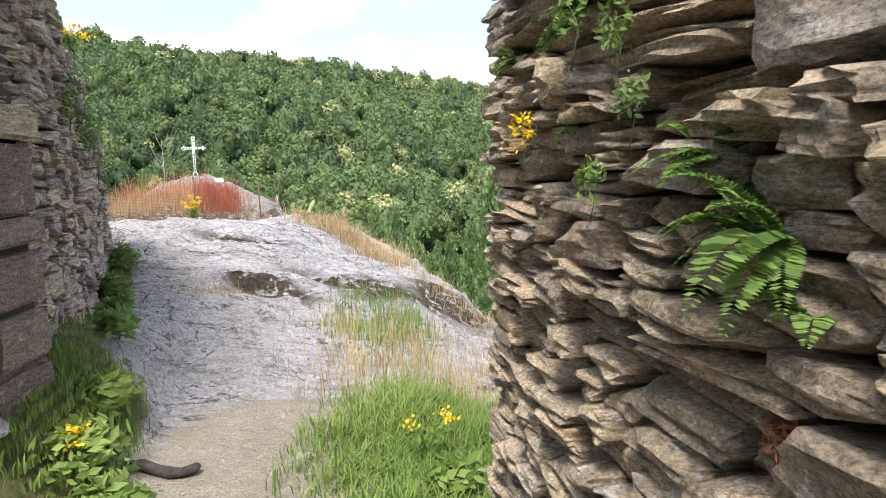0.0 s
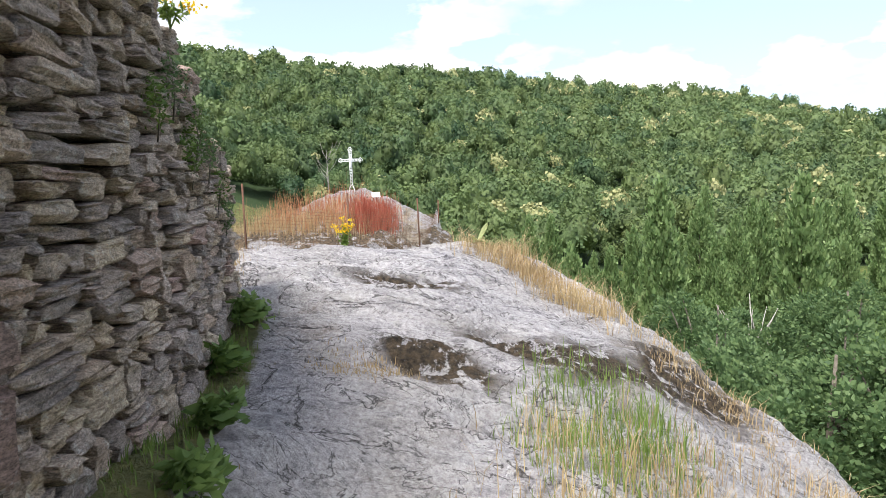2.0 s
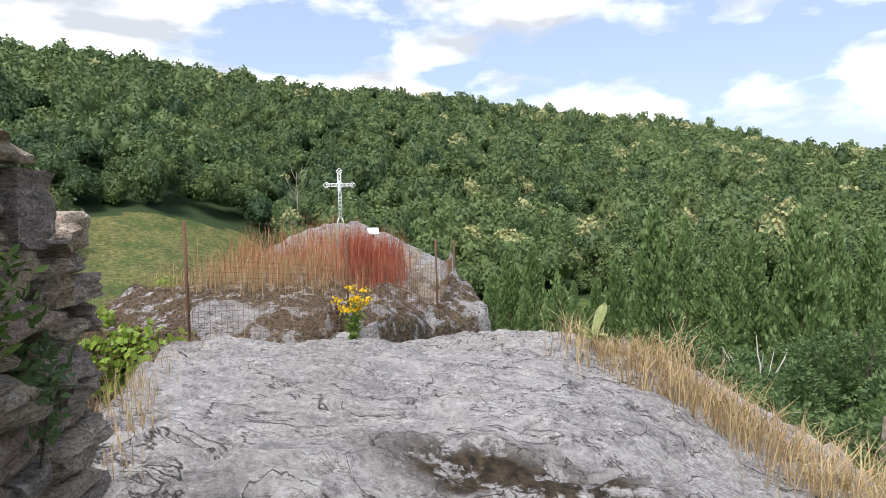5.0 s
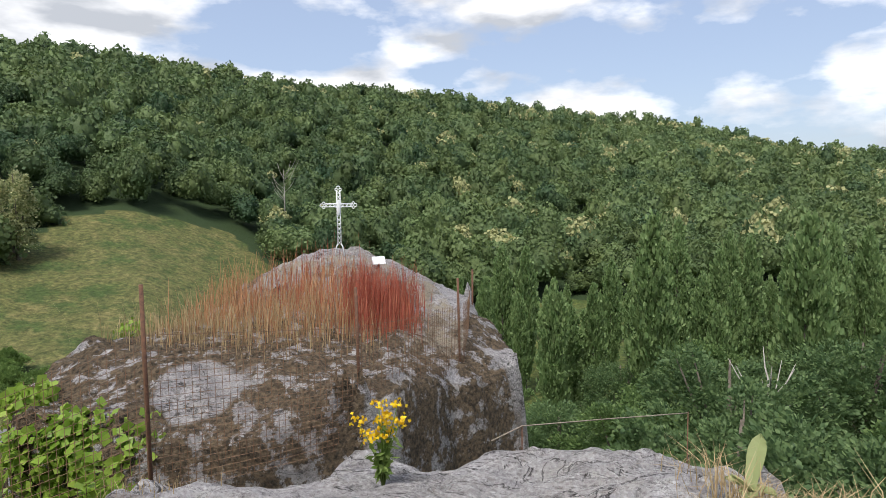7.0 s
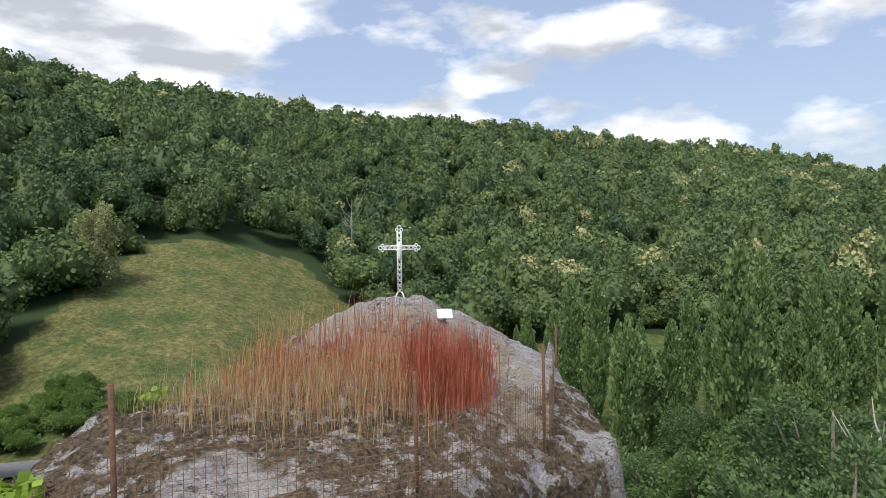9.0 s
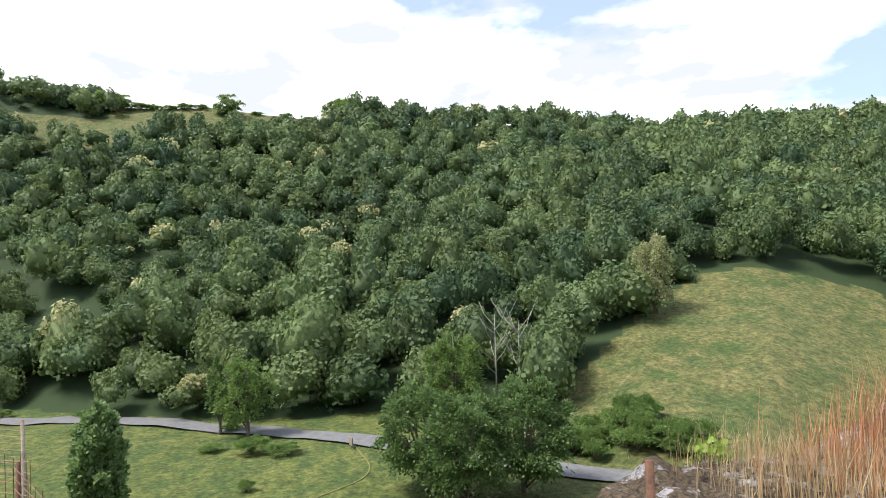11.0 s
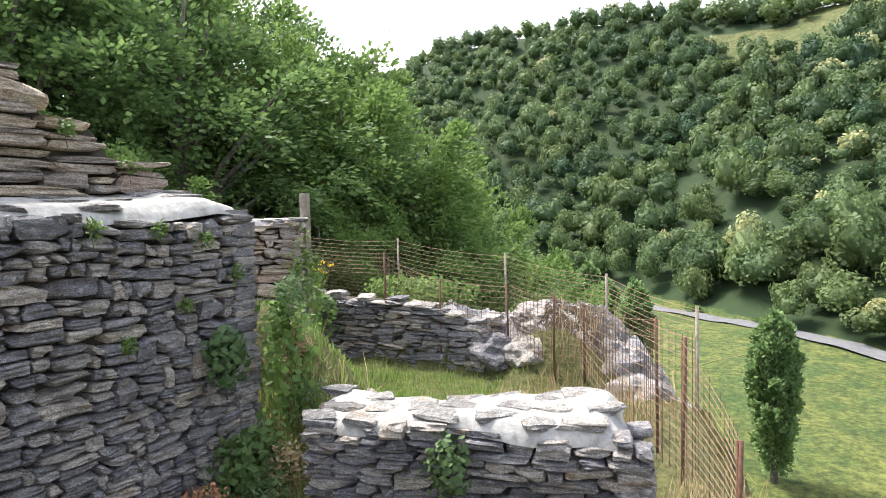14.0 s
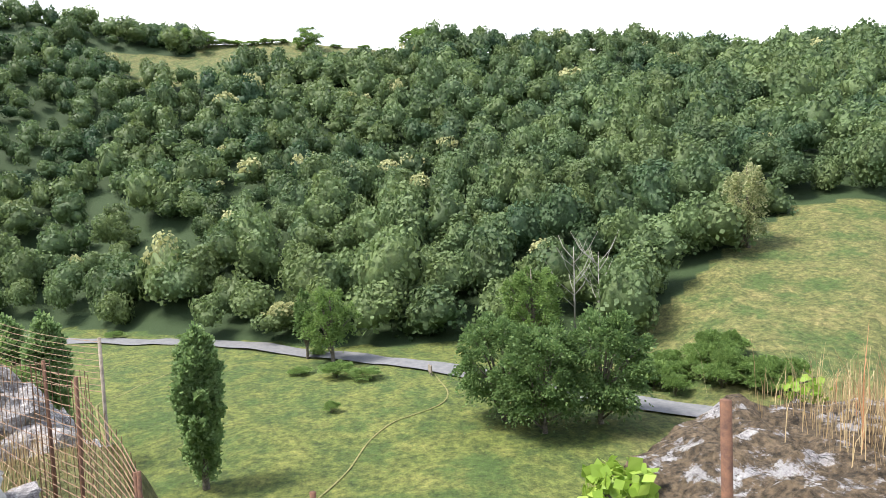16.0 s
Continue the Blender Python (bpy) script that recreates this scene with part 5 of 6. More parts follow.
def poly_dist_line(a, b, x, y):
    ex, ey = b[0] - a[0], b[1] - a[1]
    t = np.clip(((x - a[0]) * ex + (y - a[1]) * ey) / (ex * ex + ey * ey), 0, 1)
    return np.hypot(x - a[0] - t * ex, y - a[1] - t * ey)


blob = lambda cx, cy, rx, ry: (lambda x, y: np.exp(-(((x - cx) / rx) ** 2 + ((y - cy) / ry) ** 2) ** 2))

turf_patch("grass", 15000, blob(0.40, 4.1, 0.85, 1.0), (-0.7, 1.5, 2.8, 5.6), (0.06, 0.26), 0.0045, M_GRASS, "fresh green grass beside the gate path", 1, None, 0.95)
turf_patch("grass", 1700, blob(0.1, 5.7, 0.95, 1.1), (-1.2, 1.5, 4.4, 7.2), (0.10, 0.38), 0.003, M_DRY, "sparse straw-coloured grass on thin soil", 2)
turf_patch("grass", 1300, blob(-0.4, 6.5, 0.5, 0.8), (-1.4, 1.2, 5.4, 8.0), (0.08, 0.25), 0.0035, M_GRASS, "wispy green grass in the rock's hollows", 3)
turf_patch("grass", 3600, band((-1.7, 10.15), (-0.45, 9.0), 0.25), (-2.4, 0.8, 8.2, 10.9), (0.14, 0.36), 0.0028, M_DRY, "dry pale grass along the rock's edge", 4, None, 1.1)
turf_patch("grass", 900, band((0.2, 8.8), (1.3, 6.8), 0.35), (-0.6, 2.0, 6.2, 9.4), (0.06, 0.2), 0.003, M_DRY, "dry pale grass on the falling rock edge", 5, None, 1.1)
turf_patch("grass", 2200, band((-1.9, 3.4), (-3.1, 7.0), 0.13), (-3.6, -1.2, 2.9, 7.4), (0.03, 0.12), 0.003, M_GRASS, "weedy grass at the foot of the wall", 6)
turf_patch("grass", 2600, blob(-1.85, 3.75, 0.28, 0.5), (-2.3, -1.1, 2.7, 4.7), (0.03, 0.11), 0.005, M_GRASS, "fresh weedy grass on the bank below the gate jamb", 16)
turf_patch("grass", 800, blob(-2.0, 6.4, 0.4, 0.16), (-2.8, -1.2, 5.9, 6.9), (0.02, 0.06), 0.003, M_DRY, "short turf in a rock hollow", 7)
turf_patch("grass", 9000, blob(-10.4, 5.6, 1.6, 2.2), (-12.2, -8.6, 3.0, 8.3), (0.05, 0.15), 0.006, M_GRASS, "lush grass in the ruined court", 8)
turf_patch("grass", 1300, blob(-11.4, 7.6, 1.2, 0.9), (-12.8, -9.6, 6.4, 9.2), (0.12, 0.4), 0.004, M_DRY, "dry tall grass below the fence", 9)
turf_patch("grass", 5200, band((-8.6, 9.2), (-7.4, 9.8), 0.45), (-9.8, -6.2, 8.2, 10.8), (0.15, 0.5), 0.004, M_DRY, "tall dry grass along the fence", 10)
turf_patch("grass", 3000, blob(-7.9, 5.95, 0.9, 0.6), (-9.3, -6.4, 4.9, 7.2), (0.15, 0.5), 0.005, M_DRY, "tall straw-coloured weeds at the foot of the keep wall", 15, None, 0.7)
turf_patch("grass", 2600, blob(-7.9, 5.9, 0.9, 0.6), (-9.3, -6.4, 4.9, 7.2), (0.15, 0.5), 0.006, M_GRASS, "rank weeds at the foot of the keep wall", 11)
turf_patch("grass", 1200, band((-3.7, 7.6), (-5.1, 9.9), 0.16), (-6.3, -3.1, 7.0, 10.6), (0.06, 0.22), 0.0025, M_DRY, "dry grass along the ledge rim", 14)
turf_patch("grass", 250, band((-4.6, 9.9), (-4.9, 10.1), 0.2), (-6.3, -4.1, 9.4, 11.4), (0.06, 0.2), 0.002, M_DRY, "dry grass at the ledge corner", 12)
turf_patch("grass", 900, blob(-0.9, 3.0, 1.3, 2.0), (-2.0, 0.4, 1.0, 5.0), (0.01, 0.06), 0.002, M_DRY, "short straw litter on the dirt path", 13, None, 1.2)

turf_patch("dry_stalks", 1300, blob(-5.95, 14.6, 1.15, 1.0), (-7.6, -4.2, 13.2, 16.0), (0.3, 0.7), 0.0034, M_ORANGE, "tall russet dead stalks on the outcrop", 20, outcrop_top, 0.32)
turf_patch("dry_stalks", 1300, blob(-4.85, 14.9, 0.45, 0.7), (-5.8, -4.2, 13.8, 15.8), (0.42, 0.82), 0.0034, M_RED, "dense crimson dead stalks on the outcrop", 21, outcrop_top, 0.26)
turf_patch("dry_stalks", 320, blob(-5.7, 15.0, 0.8, 0.9), (-7.2, -4.8, 13.8, 16.2), (0.35, 0.7), 0.0034, M_RED, "scattered crimson dead stalks on the outcrop", 22, outcrop_top, 0.32)
turf_patch("dry_stalks", 1900, blob(-6.3, 14.1, 1.4, 0.9), (-8.2, -3.9, 13.0, 15.8), (0.15, 0.55), 0.0026, M_DRY, "thin straw grass on the outcrop", 23, outcrop_top, 0.4)


def leaf_clump(name, centre, radii, n, leaf, material, label, category, seed, wide=0.8, up=0.4):
    """A plant of many leaves about a centre, on a few stems that reach down to its foot."""
    t = thing(name, label, category, "", (centre[0], centre[1], centre[2] - radii[2]))
    q = np.random.default_rng(seed)
    d = q.normal(size=(n, 3)); d[:, 2] += up; d /= np.linalg.norm(d, axis=1, keepdims=True)
    lump = 1 + 0.3 * fuzz(d, 2.0, 2, seed)
    P = d * np.array(radii) * (q.uniform(0.55, 1.0, n) * lump)[:, None] + np.array([0, 0, radii[2]])
    V, Fc = leaf_quads(P, d + q.normal(size=d.shape) * 0.7, leaf * q.uniform(0.6, 1.3, n), wide, 0.25, seed, d)
    part("foliage", mesh_of("foliage", V, Fc, material), t)
    part("stem", quad_tubes("stem", [tube([(0, 0, -0.06), (0.02, 0.01, radii[2] * 0.6), (0, 0.02, radii[2] * 1.3)], [k * min(1, radii[2] / 0.25) for k in (0.008, 0.006, 0.003)], 5)], M_BARK), t)
    return t


leaf_clump("ivy", (-6.62, 11.72, 0.40), (0.72, 0.42, 0.5), 2200, 0.10, M_IVY, "bright yellow-green ivy draped over the rock", "ivy", 30, 0.9)
leaf_clump("ivy", (-5.75, 10.95, 0.42), (0.3, 0.3, 0.28), 260, 0.085, M_IVY, "bright ivy cluster at the fence foot", "ivy", 29, 0.9)
leaf_clump("weed", (-3.75, 7.45, 1.05), (0.16, 0.25, 0.2), 320, 0.06, M_LEAF_LIGHT, "green weeds at the broken wall end", "weed", 28, 0.5)
leaf_clump("ivy", (-7.4, 12.05, 0.78), (0.28, 0.22, 0.2), 220, 0.09, M_IVY, "small bright ivy cluster on the rock edge", "ivy", 31, 0.9)
leaf_clump("ivy", (-7.75, 14.0, 1.02), (0.2, 0.2, 0.12), 80, 0.07, M_IVY, "tuft of bright leaves on the rock rim", "ivy", 32, 0.9)
leaf_clump("bramble", (-12.95, 4.4, 1.18), (0.4, 1.1, 0.22), 1300, 0.075, M_LEAF_LIGHT, "bright green bramble over the terrace wall", "bush", 33)
leaf_clump("weed", (-8.4, 5.75, 1.2), (0.25, 0.2, 0.6), 500, 0.08, M_LEAF_LIGHT, "leafy green weeds climbing the wall corner", "weed", 34)
leaf_clump("weed", (-7.9, 5.8, 0.4), (0.4, 0.25, 0.4), 600, 0.08, M_LEAF, "dense green weeds below the wall", "weed", 35)
leaf_clump("weed", (-9.1, 5.0, 1.1), (0.5, 0.4, 0.4), 700, 0.07, M_LEAF_LIGHT, "feathery weeds on a rubble heap", "weed", 36)
leaf_clump("weed", (-7.75, 5.72, 1.35), (0.22, 0.14, 0.26), 320, 0.08, M_SHRUB, "blue-green leafy plant rooted in the wall", "weed", 37)
leaf_clump("weed", (-8.02, 7.55, 0.68), (0.14, 0.17, 0.26), 300, 0.06, M_SHRUB, "hanging green plant on the low wall", "weed", 38)
for k, (x, y, z, sz, m) in enumerate(((-8.55, 5.9, 0.75, 0.34, M_SHRUB), (-8.75, 5.5, 1.15, 0.3, M_LEAF), (-8.35, 5.85, 1.75, 0.2, M_SHRUB), (-8.3, 6.25, 0.35, 0.3, M_LEAF), (-7.7, 6.15, 0.25, 0.28, M_SHRUB), (-7.55, 6.5, 0.2, 0.24, M_LEAF_LIGHT), (-7.6, 6.85, 0.2, 0.2, M_SHRUB), (-8.0, 6.1, 0.45, 0.25, M_DRY), (-8.5, 5.75, 1.3, 0.2, M_DRY), (-7.3, 5.9, 0.3, 0.26, M_ORANGE))):
    leaf_clump("weed", (x, y, z), (sz * 0.8, sz * 0.7, sz), 420, 0.05, m, "dry brown weeds at the ruin's corner" if m in (M_DRY, M_ORANGE) else "tangled green weeds at the ruin's corner", "weed", 110 + k, 0.4, 0.5)
leaf_clump("weed", (-11.75, 3.3, 0.9), (0.25, 0.35, 0.4), 500, 0.08, M_LEAF, "dark leafy plant before the terrace wall", "weed", 39)
leaf_clump("weed", (-10.7, 4.0, 1.4), (0.25, 0.3, 0.75), 700, 0.06, M_LEAF_LIGHT, "creeper hanging down the wall stub", "weed", 40)
for k, (x, y, s, m) in enumerate(((-1.62, 3.55, 0.24, M_GRASS), (-1.75, 4.05, 0.2, M_GRASS), (-1.95, 4.6, 0.13, M_LEAF_LIGHT), (-2.3, 5.3, 0.13, M_LEAF_LIGHT), (-2.75, 6.1, 0.14, M_FERN), (-2.95, 6.75, 0.17, M_LEAF_LIGHT), (-1.35, 3.25, 0.17, M_GRASS), (0.75, 3.3, 0.18, M_GRASS), (0.3, 3.5, 0.15, M_GRASS))):
    leaf_clump("weed", (x, y, float(on_ledge(x, y)) + s * 0.6), (s, s, s * 0.7), 260, 0.085, m, "low broad-leaved weeds beside the path", "weed", 50 + k, 0.45, 0.7)
for k, (x, y, z, s) in enumerate(((-2.86, 6.10, 2.40, 0.12), (-2.95, 6.35, 2.25, 0.11), (-3.06, 6.6, 2.02, 0.11), (-2.68, 5.65, 2.6, 0.12), (-2.56, 5.35, 2.45, 0.1), (-3.14, 6.8, 1.8, 0.09), (-2.8, 5.95, 2.2, 0.1))):
    leaf_clump("wall_plant", (x, y, z), (s * 0.8, s, s * 1.4), 260, 0.035, M_SHRUB if k % 2 else M_FERN, "tuft of green growth rooted in the wall", "wall plant", 70 + k, 0.4)
for k, (x, z, s) in enumerate(((-7.3, 2.38, 0.07), (-6.8, 2.4, 0.08), (-7.7, 2.3, 0.08), (-7.0, 1.6, 0.06), (-7.5, 1.8, 0.07), (-8.0, 2.0, 0.08), (-7.6, 2.9, 0.09), (-7.1, 3.15, 0.08))):
    leaf_clump("wall_plant", (x, 5.62 if z < 2.5 else 4.9, z), (s, s * 0.6, s), 90, 0.045, M_FERN, "small fern tuft in a wall joint", "wall plant", 90 + k, 0.4)


def fern(x, y, z, size, n, seed, label, spread=1.0):
    """A crown of arching fronds with paired leaflets, rooted in a west-facing wall."""
    t = thing("fern", label, "fern", "ferns on the gate wall", (x, y, z))
    r = random.Random(seed)
    for k in range(n):
        a = radians(r.uniform(100, 260))
        rise, L = r.uniform(0.25, 1.3) * spread, size * r.uniform(0.75, 1.3)
        spine = []
        for i in range(21):
            s = i / 20
            out = L * (s * 0.85)
            spine.append(Vector((math.cos(a) * out, math.sin(a) * out, L * (rise * s - 0.75 * s * s))))
        P, D, sz = [], [], []
        for i in range(1, 21):
            tang = (spine[i] - spine[i - 1]).normalized()
            side = tang.cross(Vector((0, 0, 1))).normalized()
            for q in (0, 0.5):
                p = spine[i - 1].lerp(spine[i], q)
                s = (i + q) / 21
                for sg in (-1, 1):
                    P.append(tuple(p)); D.append(tuple(side * sg + tang * 0.35)); sz.append(L * 0.17 * math.sin(math.pi * min(0.2 + s * 0.8, 1)) + 0.004)
        V, Fc = leaf_quads(np.array(P), np.array(D), np.array(sz), 0.36, 0.1, seed + k)
        part("frond", mesh_of("frond", V, Fc, M_FERN), t)
    return t


fern(0.80, 1.42, 1.78, 0.24, 11, 1, "large fresh green fern growing from the wall")
fern(0.77, 1.56, 1.90, 0.18, 8, 2, "green fern growing from a wall joint")
fern(0.83, 1.36, 1.66, 0.15, 7, 3, "drooping fern with yellowed tips in the wall")
fern(0.66, 2.20, 2.30, 0.2, 9, 4, "fern on a ledge of the wall")
fern(0.70, 2.02, 2.36, 0.2, 8, 5, "fern on a ledge of the wall")
fern(0.55, 2.85, 2.28, 0.12, 7, 6, "small fern at the wall's corner")
fern(0.60, 2.60, 2.05, 0.1, 6, 7, "small fern in a wall joint")
fern(0.66, 2.35, 2.02, 0.1, 6, 8, "small fern in a wall joint")
fern(0.80, 1.62, 2.45, 0.16, 7, 9, "fern on a ledge of the wall")


for k, (x, y, z, sz, m, label) in enumerate(((0.80, 1.43, 1.44, 0.05, M_RED, "reddened herb in a joint of the gate wall"), (0.60, 1.80, 2.19, 0.06, M_FERN, "small green tuft in a joint of the gate wall"), (0.49, 2.48, 2.02, 0.06, M_YELLOW, "yellow lichen-like stonecrop on the gate wall"), (0.62, 1.75, 2.05, 0.045, M_LEAF, "small green tuft in a joint of the gate wall"), (0.57, 1.88, 1.88, 0.04, M_FERN, "small green tuft in a joint of the gate wall"), (0.54, 1.95, 2.26, 0.07, M_FERN, "small green tuft in a joint of the gate wall"))):
    leaf_clump("wall_plant", (x + 0.035, y, z), (sz * 0.7, sz, sz), 110, 0.022, m, label, "wall plant", 140 + k, 0.4)


def flower_bush(x, y, z, h, heads, seed, label, spread=0.13):
    t = thing("ragwort", label, "flower", "yellow flowers", (x, y, z))
    r = random.Random(seed)
    tips = [(r.gauss(0, spread * 0.7), r.gauss(0, spread * 0.7), h * r.uniform(0.6, 1.05)) for _ in range(heads)]
    for a, b, c in tips:
        part("stem", quad_tubes("stem", [tube([(0, 0, -0.05), (a * 0.4, b * 0.4, c * 0.55), (a, b, c)], [0.004, 0.003, 0.002], 4)], M_GRASS), t)
    q = np.random.default_rng(seed)
    P = np.concatenate([np.array(tp) + q.normal(size=(22, 3)) * np.array([0.028, 0.028, 0.012]) for tp in tips])
    V, Fc = leaf_quads(P, q.normal(size=P.shape) + np.array([0, 0, 0.6]), 0.024 * np.ones(len(P)), 0.9, 0.2, seed)
    part("blossom", mesh_of("blossom", V, Fc, M_YELLOW), t, "clustered yellow flower heads")
    L = q.uniform(0.1, 0.75, heads * 14)[:, None] * np.array(tips)[q.integers(0, heads, heads * 14)]
    V, Fc = leaf_quads(L, q.normal(size=L.shape), 0.06 * np.ones(len(L)), 0.35, 0.2, seed)
    part("foliage", mesh_of("foliage", V, Fc, M_GRASS), t)
    return t


flower_bush(-3.62, 10.30, 1.10, 0.42, 12, 1, "tall yellow ragwort in bloom at the rock edge", 0.075)
flower_bush(-12.3, 2.9, 1.15, 0.55, 9, 2, "yellow flowering weed by the court fence")
flower_bush(0.60, 3.35, 0.25, 0.34, 4, 4, "orange-yellow marigold-like flower in the grass", 0.05)
flower_bush(0.15, 3.9, 0.3, 0.2, 3, 5, "small yellow dandelions in the grass", 0.12)
flower_bush(-1.62, 3.55, 0.3, 0.35, 4, 6, "small yellow flowers at the wall foot", 0.1)
flower_bush(-8.3, 9.9, 0.0, 0.7, 6, 7, "yellow flowering weed by the fence", 0.2)
flower_bush(-2.72, 5.75, 2.95, 0.16, 5, 8, "yellow stonecrop on the wall", 0.1)


def agave():
    t = thing("agave", "pale fleshy rosette plant at the ledge crest", "plant", "", (-1.82, 10.22, 1.2))
    for k, (a, up, L) in enumerate(((60, 1.2, 0.24), (150, 0.5, 0.15), (250, 0.35, 0.17), (320, 0.4, 0.16), (20, 0.2, 0.15), (200, 0.9, 0.13))):
        c, s = math.cos(radians(a)), math.sin(radians(a))
        bm = bmesh.new()
        rows = []
        for i in range(7):
            u = i / 6
            w = 0.035 * (0.6 + 1.2 * u) * (1 - u ** 4) + 0.002
            o, z = L * u * 0.75, L * (up * u - 0.3 * u * u)
            rows.append([bm.verts.new((c * o - s * w * q, s * o + c * w * q, z + abs(q) * 0.015)) for q in (-1, 0, 1)])
        for p, q in zip(rows, rows[1:]):
            for i in range(2):
                bm.faces.new((p[i], p[i + 1], q[i + 1], q[i]))
        bmesh.ops.solidify(bm, geom=bm.faces[:], thickness=0.008)
        part("leaf", bm, t, "", M_AGAVE)


agave()
st = thing("burnt_branch", "short black charred branch lying on the path", "branch", "", (-1.28, 3.68, float(on_ledge(-1.28, 3.68)) + 0.03))
part("wood", quad_tubes("wood", [tube([(-0.20, 0.05, 0.015), (-0.13, 0.03, 0.012), (-0.03, -0.01, 0.0), (0.06, -0.05, 0.0), (0.12, -0.055, 0.005), (0.18, -0.03, 0.012), (0.2, -0.01, 0.03)], [0.016, 0.033, 0.03, 0.036, 0.027, 0.03, 0.014], 9)], M_CHAR), st)


def boulder(x, y, z, s, seed, label, squash=0.7, material=M_OUTCROP):
    bm = bmesh.new()
    bmesh.ops.create_icosphere(bm, subdivisions=4, radius=1)
    off = Vector((seed * 2.7, seed * 1.3, 0))
    for v in bm.verts:
        c = v.co.copy()
        k = 1 + 0.35 * noise.noise(c * 1.1 + off) + 0.2 * round(3 * noise.noise(c * 2.4 + off)) / 3 + 0.1 * noise.noise(c * 6 + off)
        v.co = c * k
        v.co = Vector((v.co.x * s, v.co.y * s * 0.85, v.co.z * s * squash))
    me = bpy.data.meshes.new("boulder"); bm.to_mesh(me); bm.free()
    me.materials.append(material)
    ob = new("boulder", me)
    ob.location, ob.rotation_euler = (x, y, z), (0, 0, seed)
    return tagged(ob, label, "boulder", "boulders of the ruin")


for k, (x, y, z, s) in enumerate(((-9.45, 4.75, 0.78, 0.36), (-9.35, 5.3, 0.55, 0.38), (-9.15, 5.9, 0.5, 0.32), (-9.0, 6.35, 0.55, 0.26), (-9.7, 4.35, 0.6, 0.4), (-8.75, 8.45, 0.45, 0.3), (-12.1, 6.05, 0.5, 0.36), (-12.1, 6.6, 0.5, 0.36), (-12.6, 6.5, 0.9, 0.38), (-12.6, 7.5, 0.4, 0.5), (-12.0, 8.0, 0.1, 0.4))):
    boulder(x, y, z, s, k + 1, "jagged dark grey boulder in the ruined court", 0.7, M_STONE_DARK)
for k, (x, y, s) in enumerate(((-1.95, 3.25, 0.14), (-1.55, 2.95, 0.10), (0.95, 6.3, 0.2), (0.6, 5.9, 0.14), (1.0, 5.5, 0.13))):
    boulder(x, y, float(on_ledge(x, y)) + s * 0.25, s, k + 20, "small flat grey stone lying in the grass", 0.45)


# ---------------------------------------------------------------- far details
def bare_tree(x, y, z, h, seed):
    t = thing("dead_tree", "bleached leafless dead tree among green crowns", "tree", "dead trees", (x, y, z))
    r = random.Random(seed)
    part("trunk", quad_tubes("trunk", [tube([(0, 0, -1), (0.2, 0, h * 0.5), (0, 0.2, h)], [0.16, 0.1, 0.03], 6)], M_DEAD), t)
    for k in range(13):
        a, z0, L = r.uniform(0, 6.28), h * r.uniform(0.3, 0.9), h * r.uniform(0.2, 0.42)
        part("branch", quad_tubes("branch", [tube([(0.1, 0, z0), (math.cos(a) * L * 0.5, math.sin(a) * L * 0.5, z0 + L * 0.45), (math.cos(a) * L * 0.8, math.sin(a) * L * 0.8, z0 + L)], [0.06, 0.04, 0.015], 5)], M_DEAD), t)


for k, (h, d, e, tall_) in enumerate(((55.5, 88, -4.5, 11), (57.6, 90, -4.0, 12), (23.3, 140, 2.6, 12), (-21, 34, -15, 6))):
    x, y = place(h, d)
    bare_tree(x, y, 2.5 + math.tan(radians(e)) * d - tall_, tall_, k)


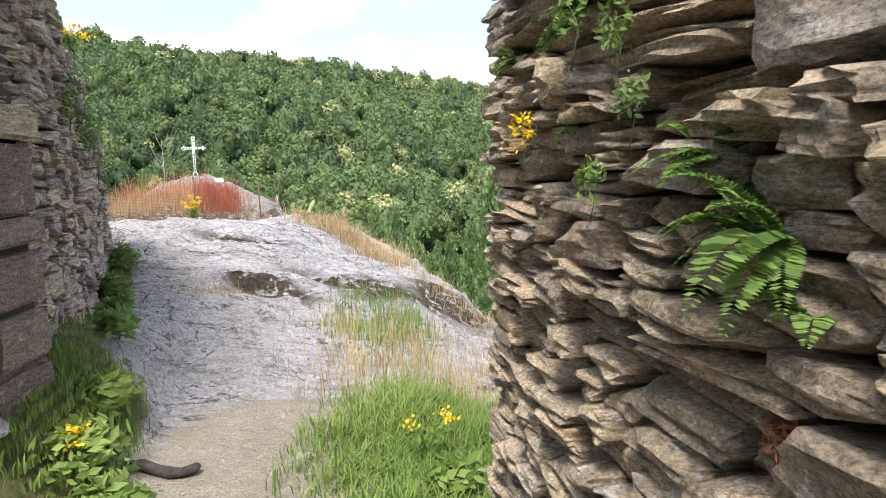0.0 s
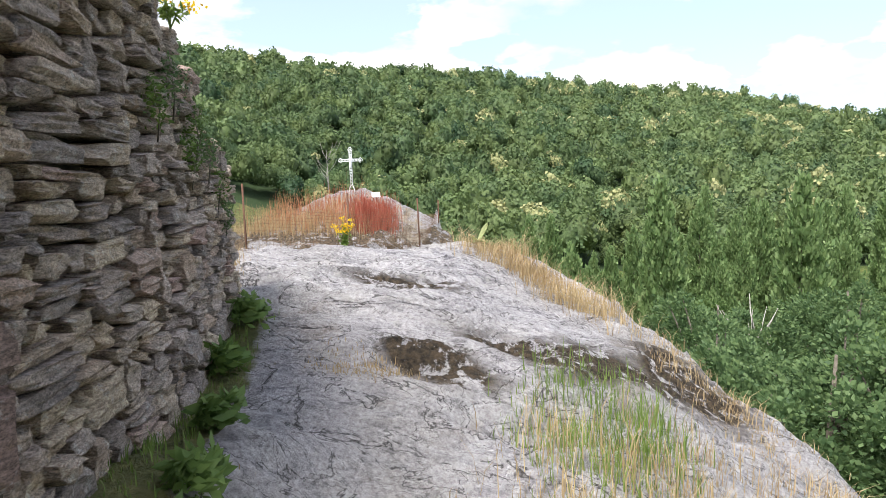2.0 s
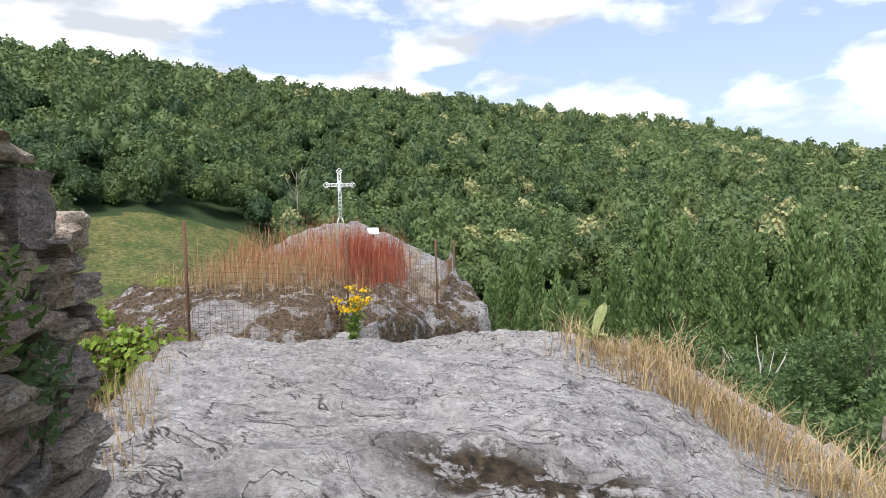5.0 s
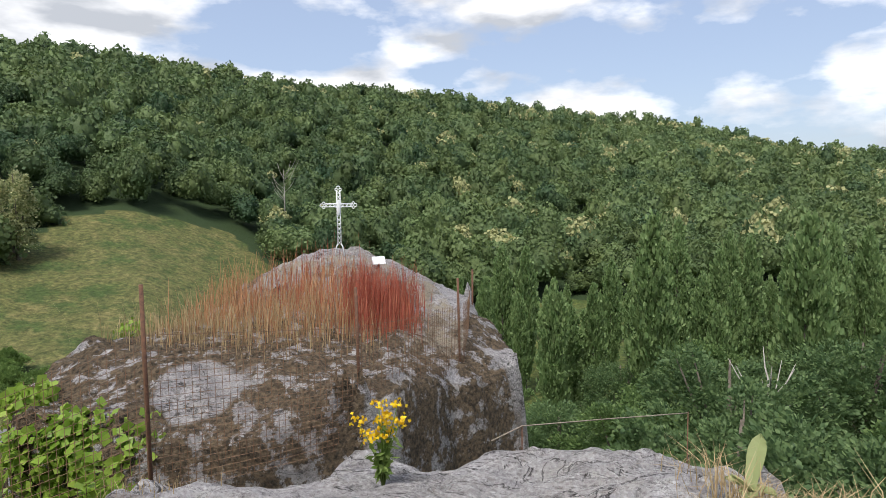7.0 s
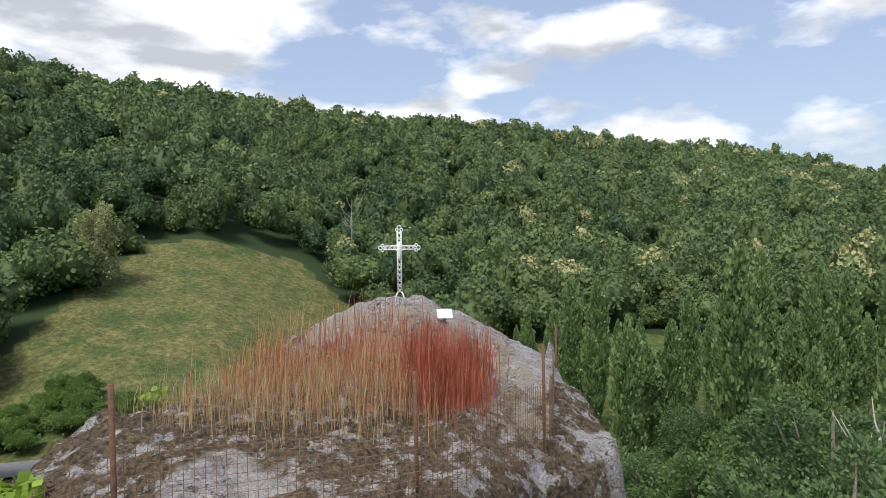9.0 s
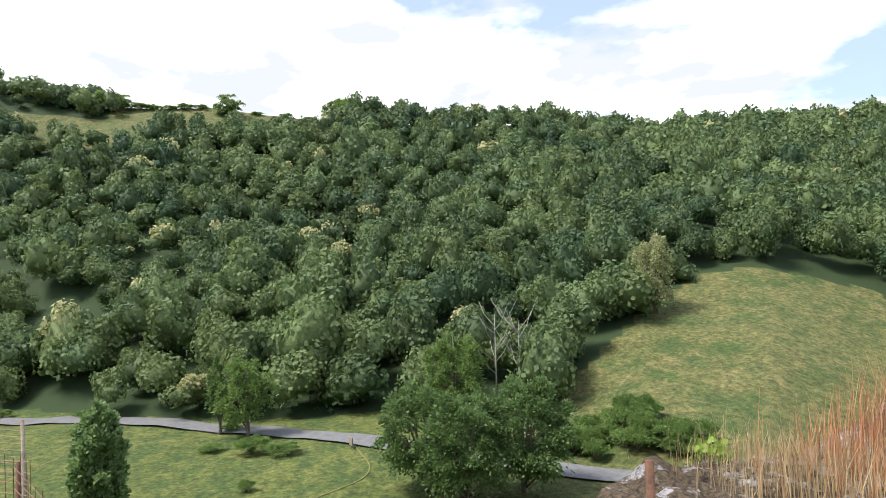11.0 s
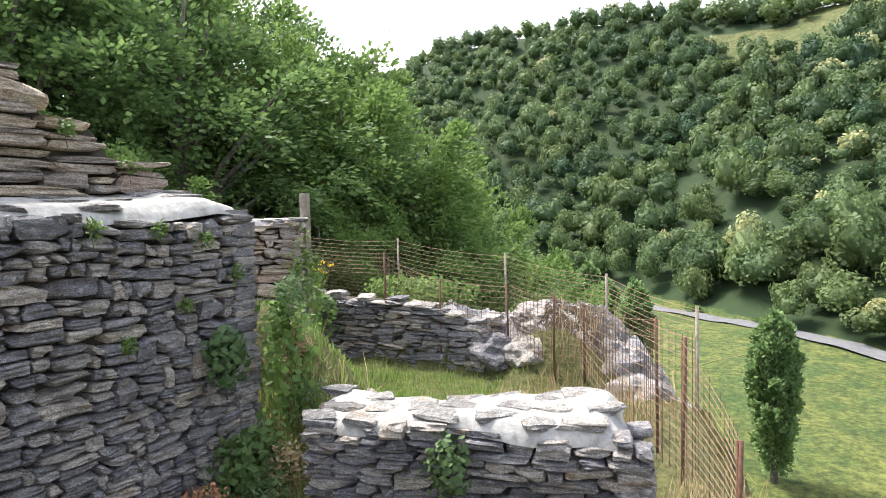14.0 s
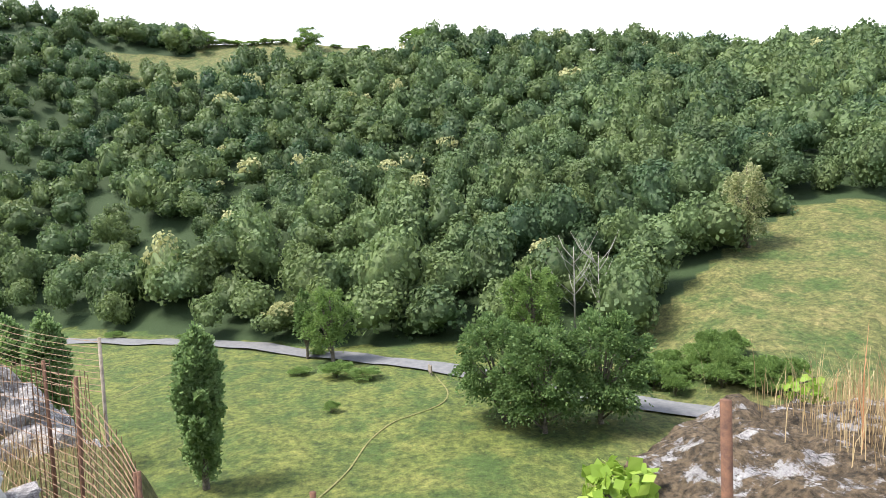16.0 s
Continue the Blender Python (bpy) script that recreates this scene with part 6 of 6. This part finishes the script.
def house(h, d, e, turn):
    x, y = place(h, d)
    z = 2.5 + math.tan(radians(e)) * d
    t = thing("farmhouse", "distant pale house with a blue-grey slate roof among trees", "house", "", (x, y, z - 5))
    t.rotation_euler = (0, 0, radians(turn))
    part("wall", block((-5, -3.5, -4), (5, 3.5, 4.6)), t, "", M_RENDER)
    bm = bmesh.new()
    v = [bm.verts.new(c) for c in ((-5.5, -4, 4.4), (5.5, -4, 4.4), (5.5, 4, 4.4), (-5.5, 4, 4.4), (-5.2, 0, 7.4), (5.2, 0, 7.4))]
    for f in ((0, 1, 5, 4), (2, 3, 4, 5), (0, 4, 3), (1, 2, 5), (3, 2, 1, 0)):
        bm.faces.new([v[i] for i in f])
    part("roof", bm, t, "", M_SLATE)
    for s in (-2.8, 0, 2.8):
        part("window", block((s - 0.5, -3.56, 1.5), (s + 0.5, -3.49, 3.0)), t, "", M_CHAR)


house(15.6, 322, 7.0, 20)
sg = thing("signboard", "small brown wooden board beside the road", "sign", "", (-76.4, 34.4, at_ground(-76.4, 34.4)))
part("board", block((-0.55, -0.04, 0.35), (0.55, 0.04, 1.25)), sg, "", M_WOOD)
for s in (-0.4, 0.4):
    part("post", block((s - 0.05, 0.05, -0.4), (s + 0.05, 0.13, 1.3)), sg, "", M_WOOD)

# crest trees against the sky above the hilltop field
for k, (h, s) in enumerate(((80.3, 1.05), (88.5, 0.8), (90, 0.95), (91.3, 0.9), (71.2, 1.1), (69.8, 1.15), (70.5, 1.05))):
    d = float(ridge_of(h)) - (4 if k else 8)
    x, y = place(h, d)
    tagged(copy_thing(ash, pose(x, y, at_ground(x, y) - 1.0, 0, 0, 37 * k) @ Matrix.Diagonal((s * 1.5, s * 1.5, s * 0.9, 1))), "round-headed tree on the skyline of the hilltop field", "tree", "skyline trees")
for k, (h, s) in enumerate(((73.5, 0.9), (75.5, 0.8), (78.0, 0.7), (82.5, 0.9), (83.8, 1.1), (85.0, 0.9), (86.2, 1.0), (87.2, 1.1))):
    x, y = place(h, float(ridge_of(h)) - 2)
    tagged(copy_thing(bush, pose(x, y, at_ground(x, y) - 0.3, 0, 0, 53 * k) @ Matrix.Diagonal((s * 1.6, s * 1.6, s, 1))), "hedge bush on the skyline of the hilltop field", "bush", "skyline hedge")
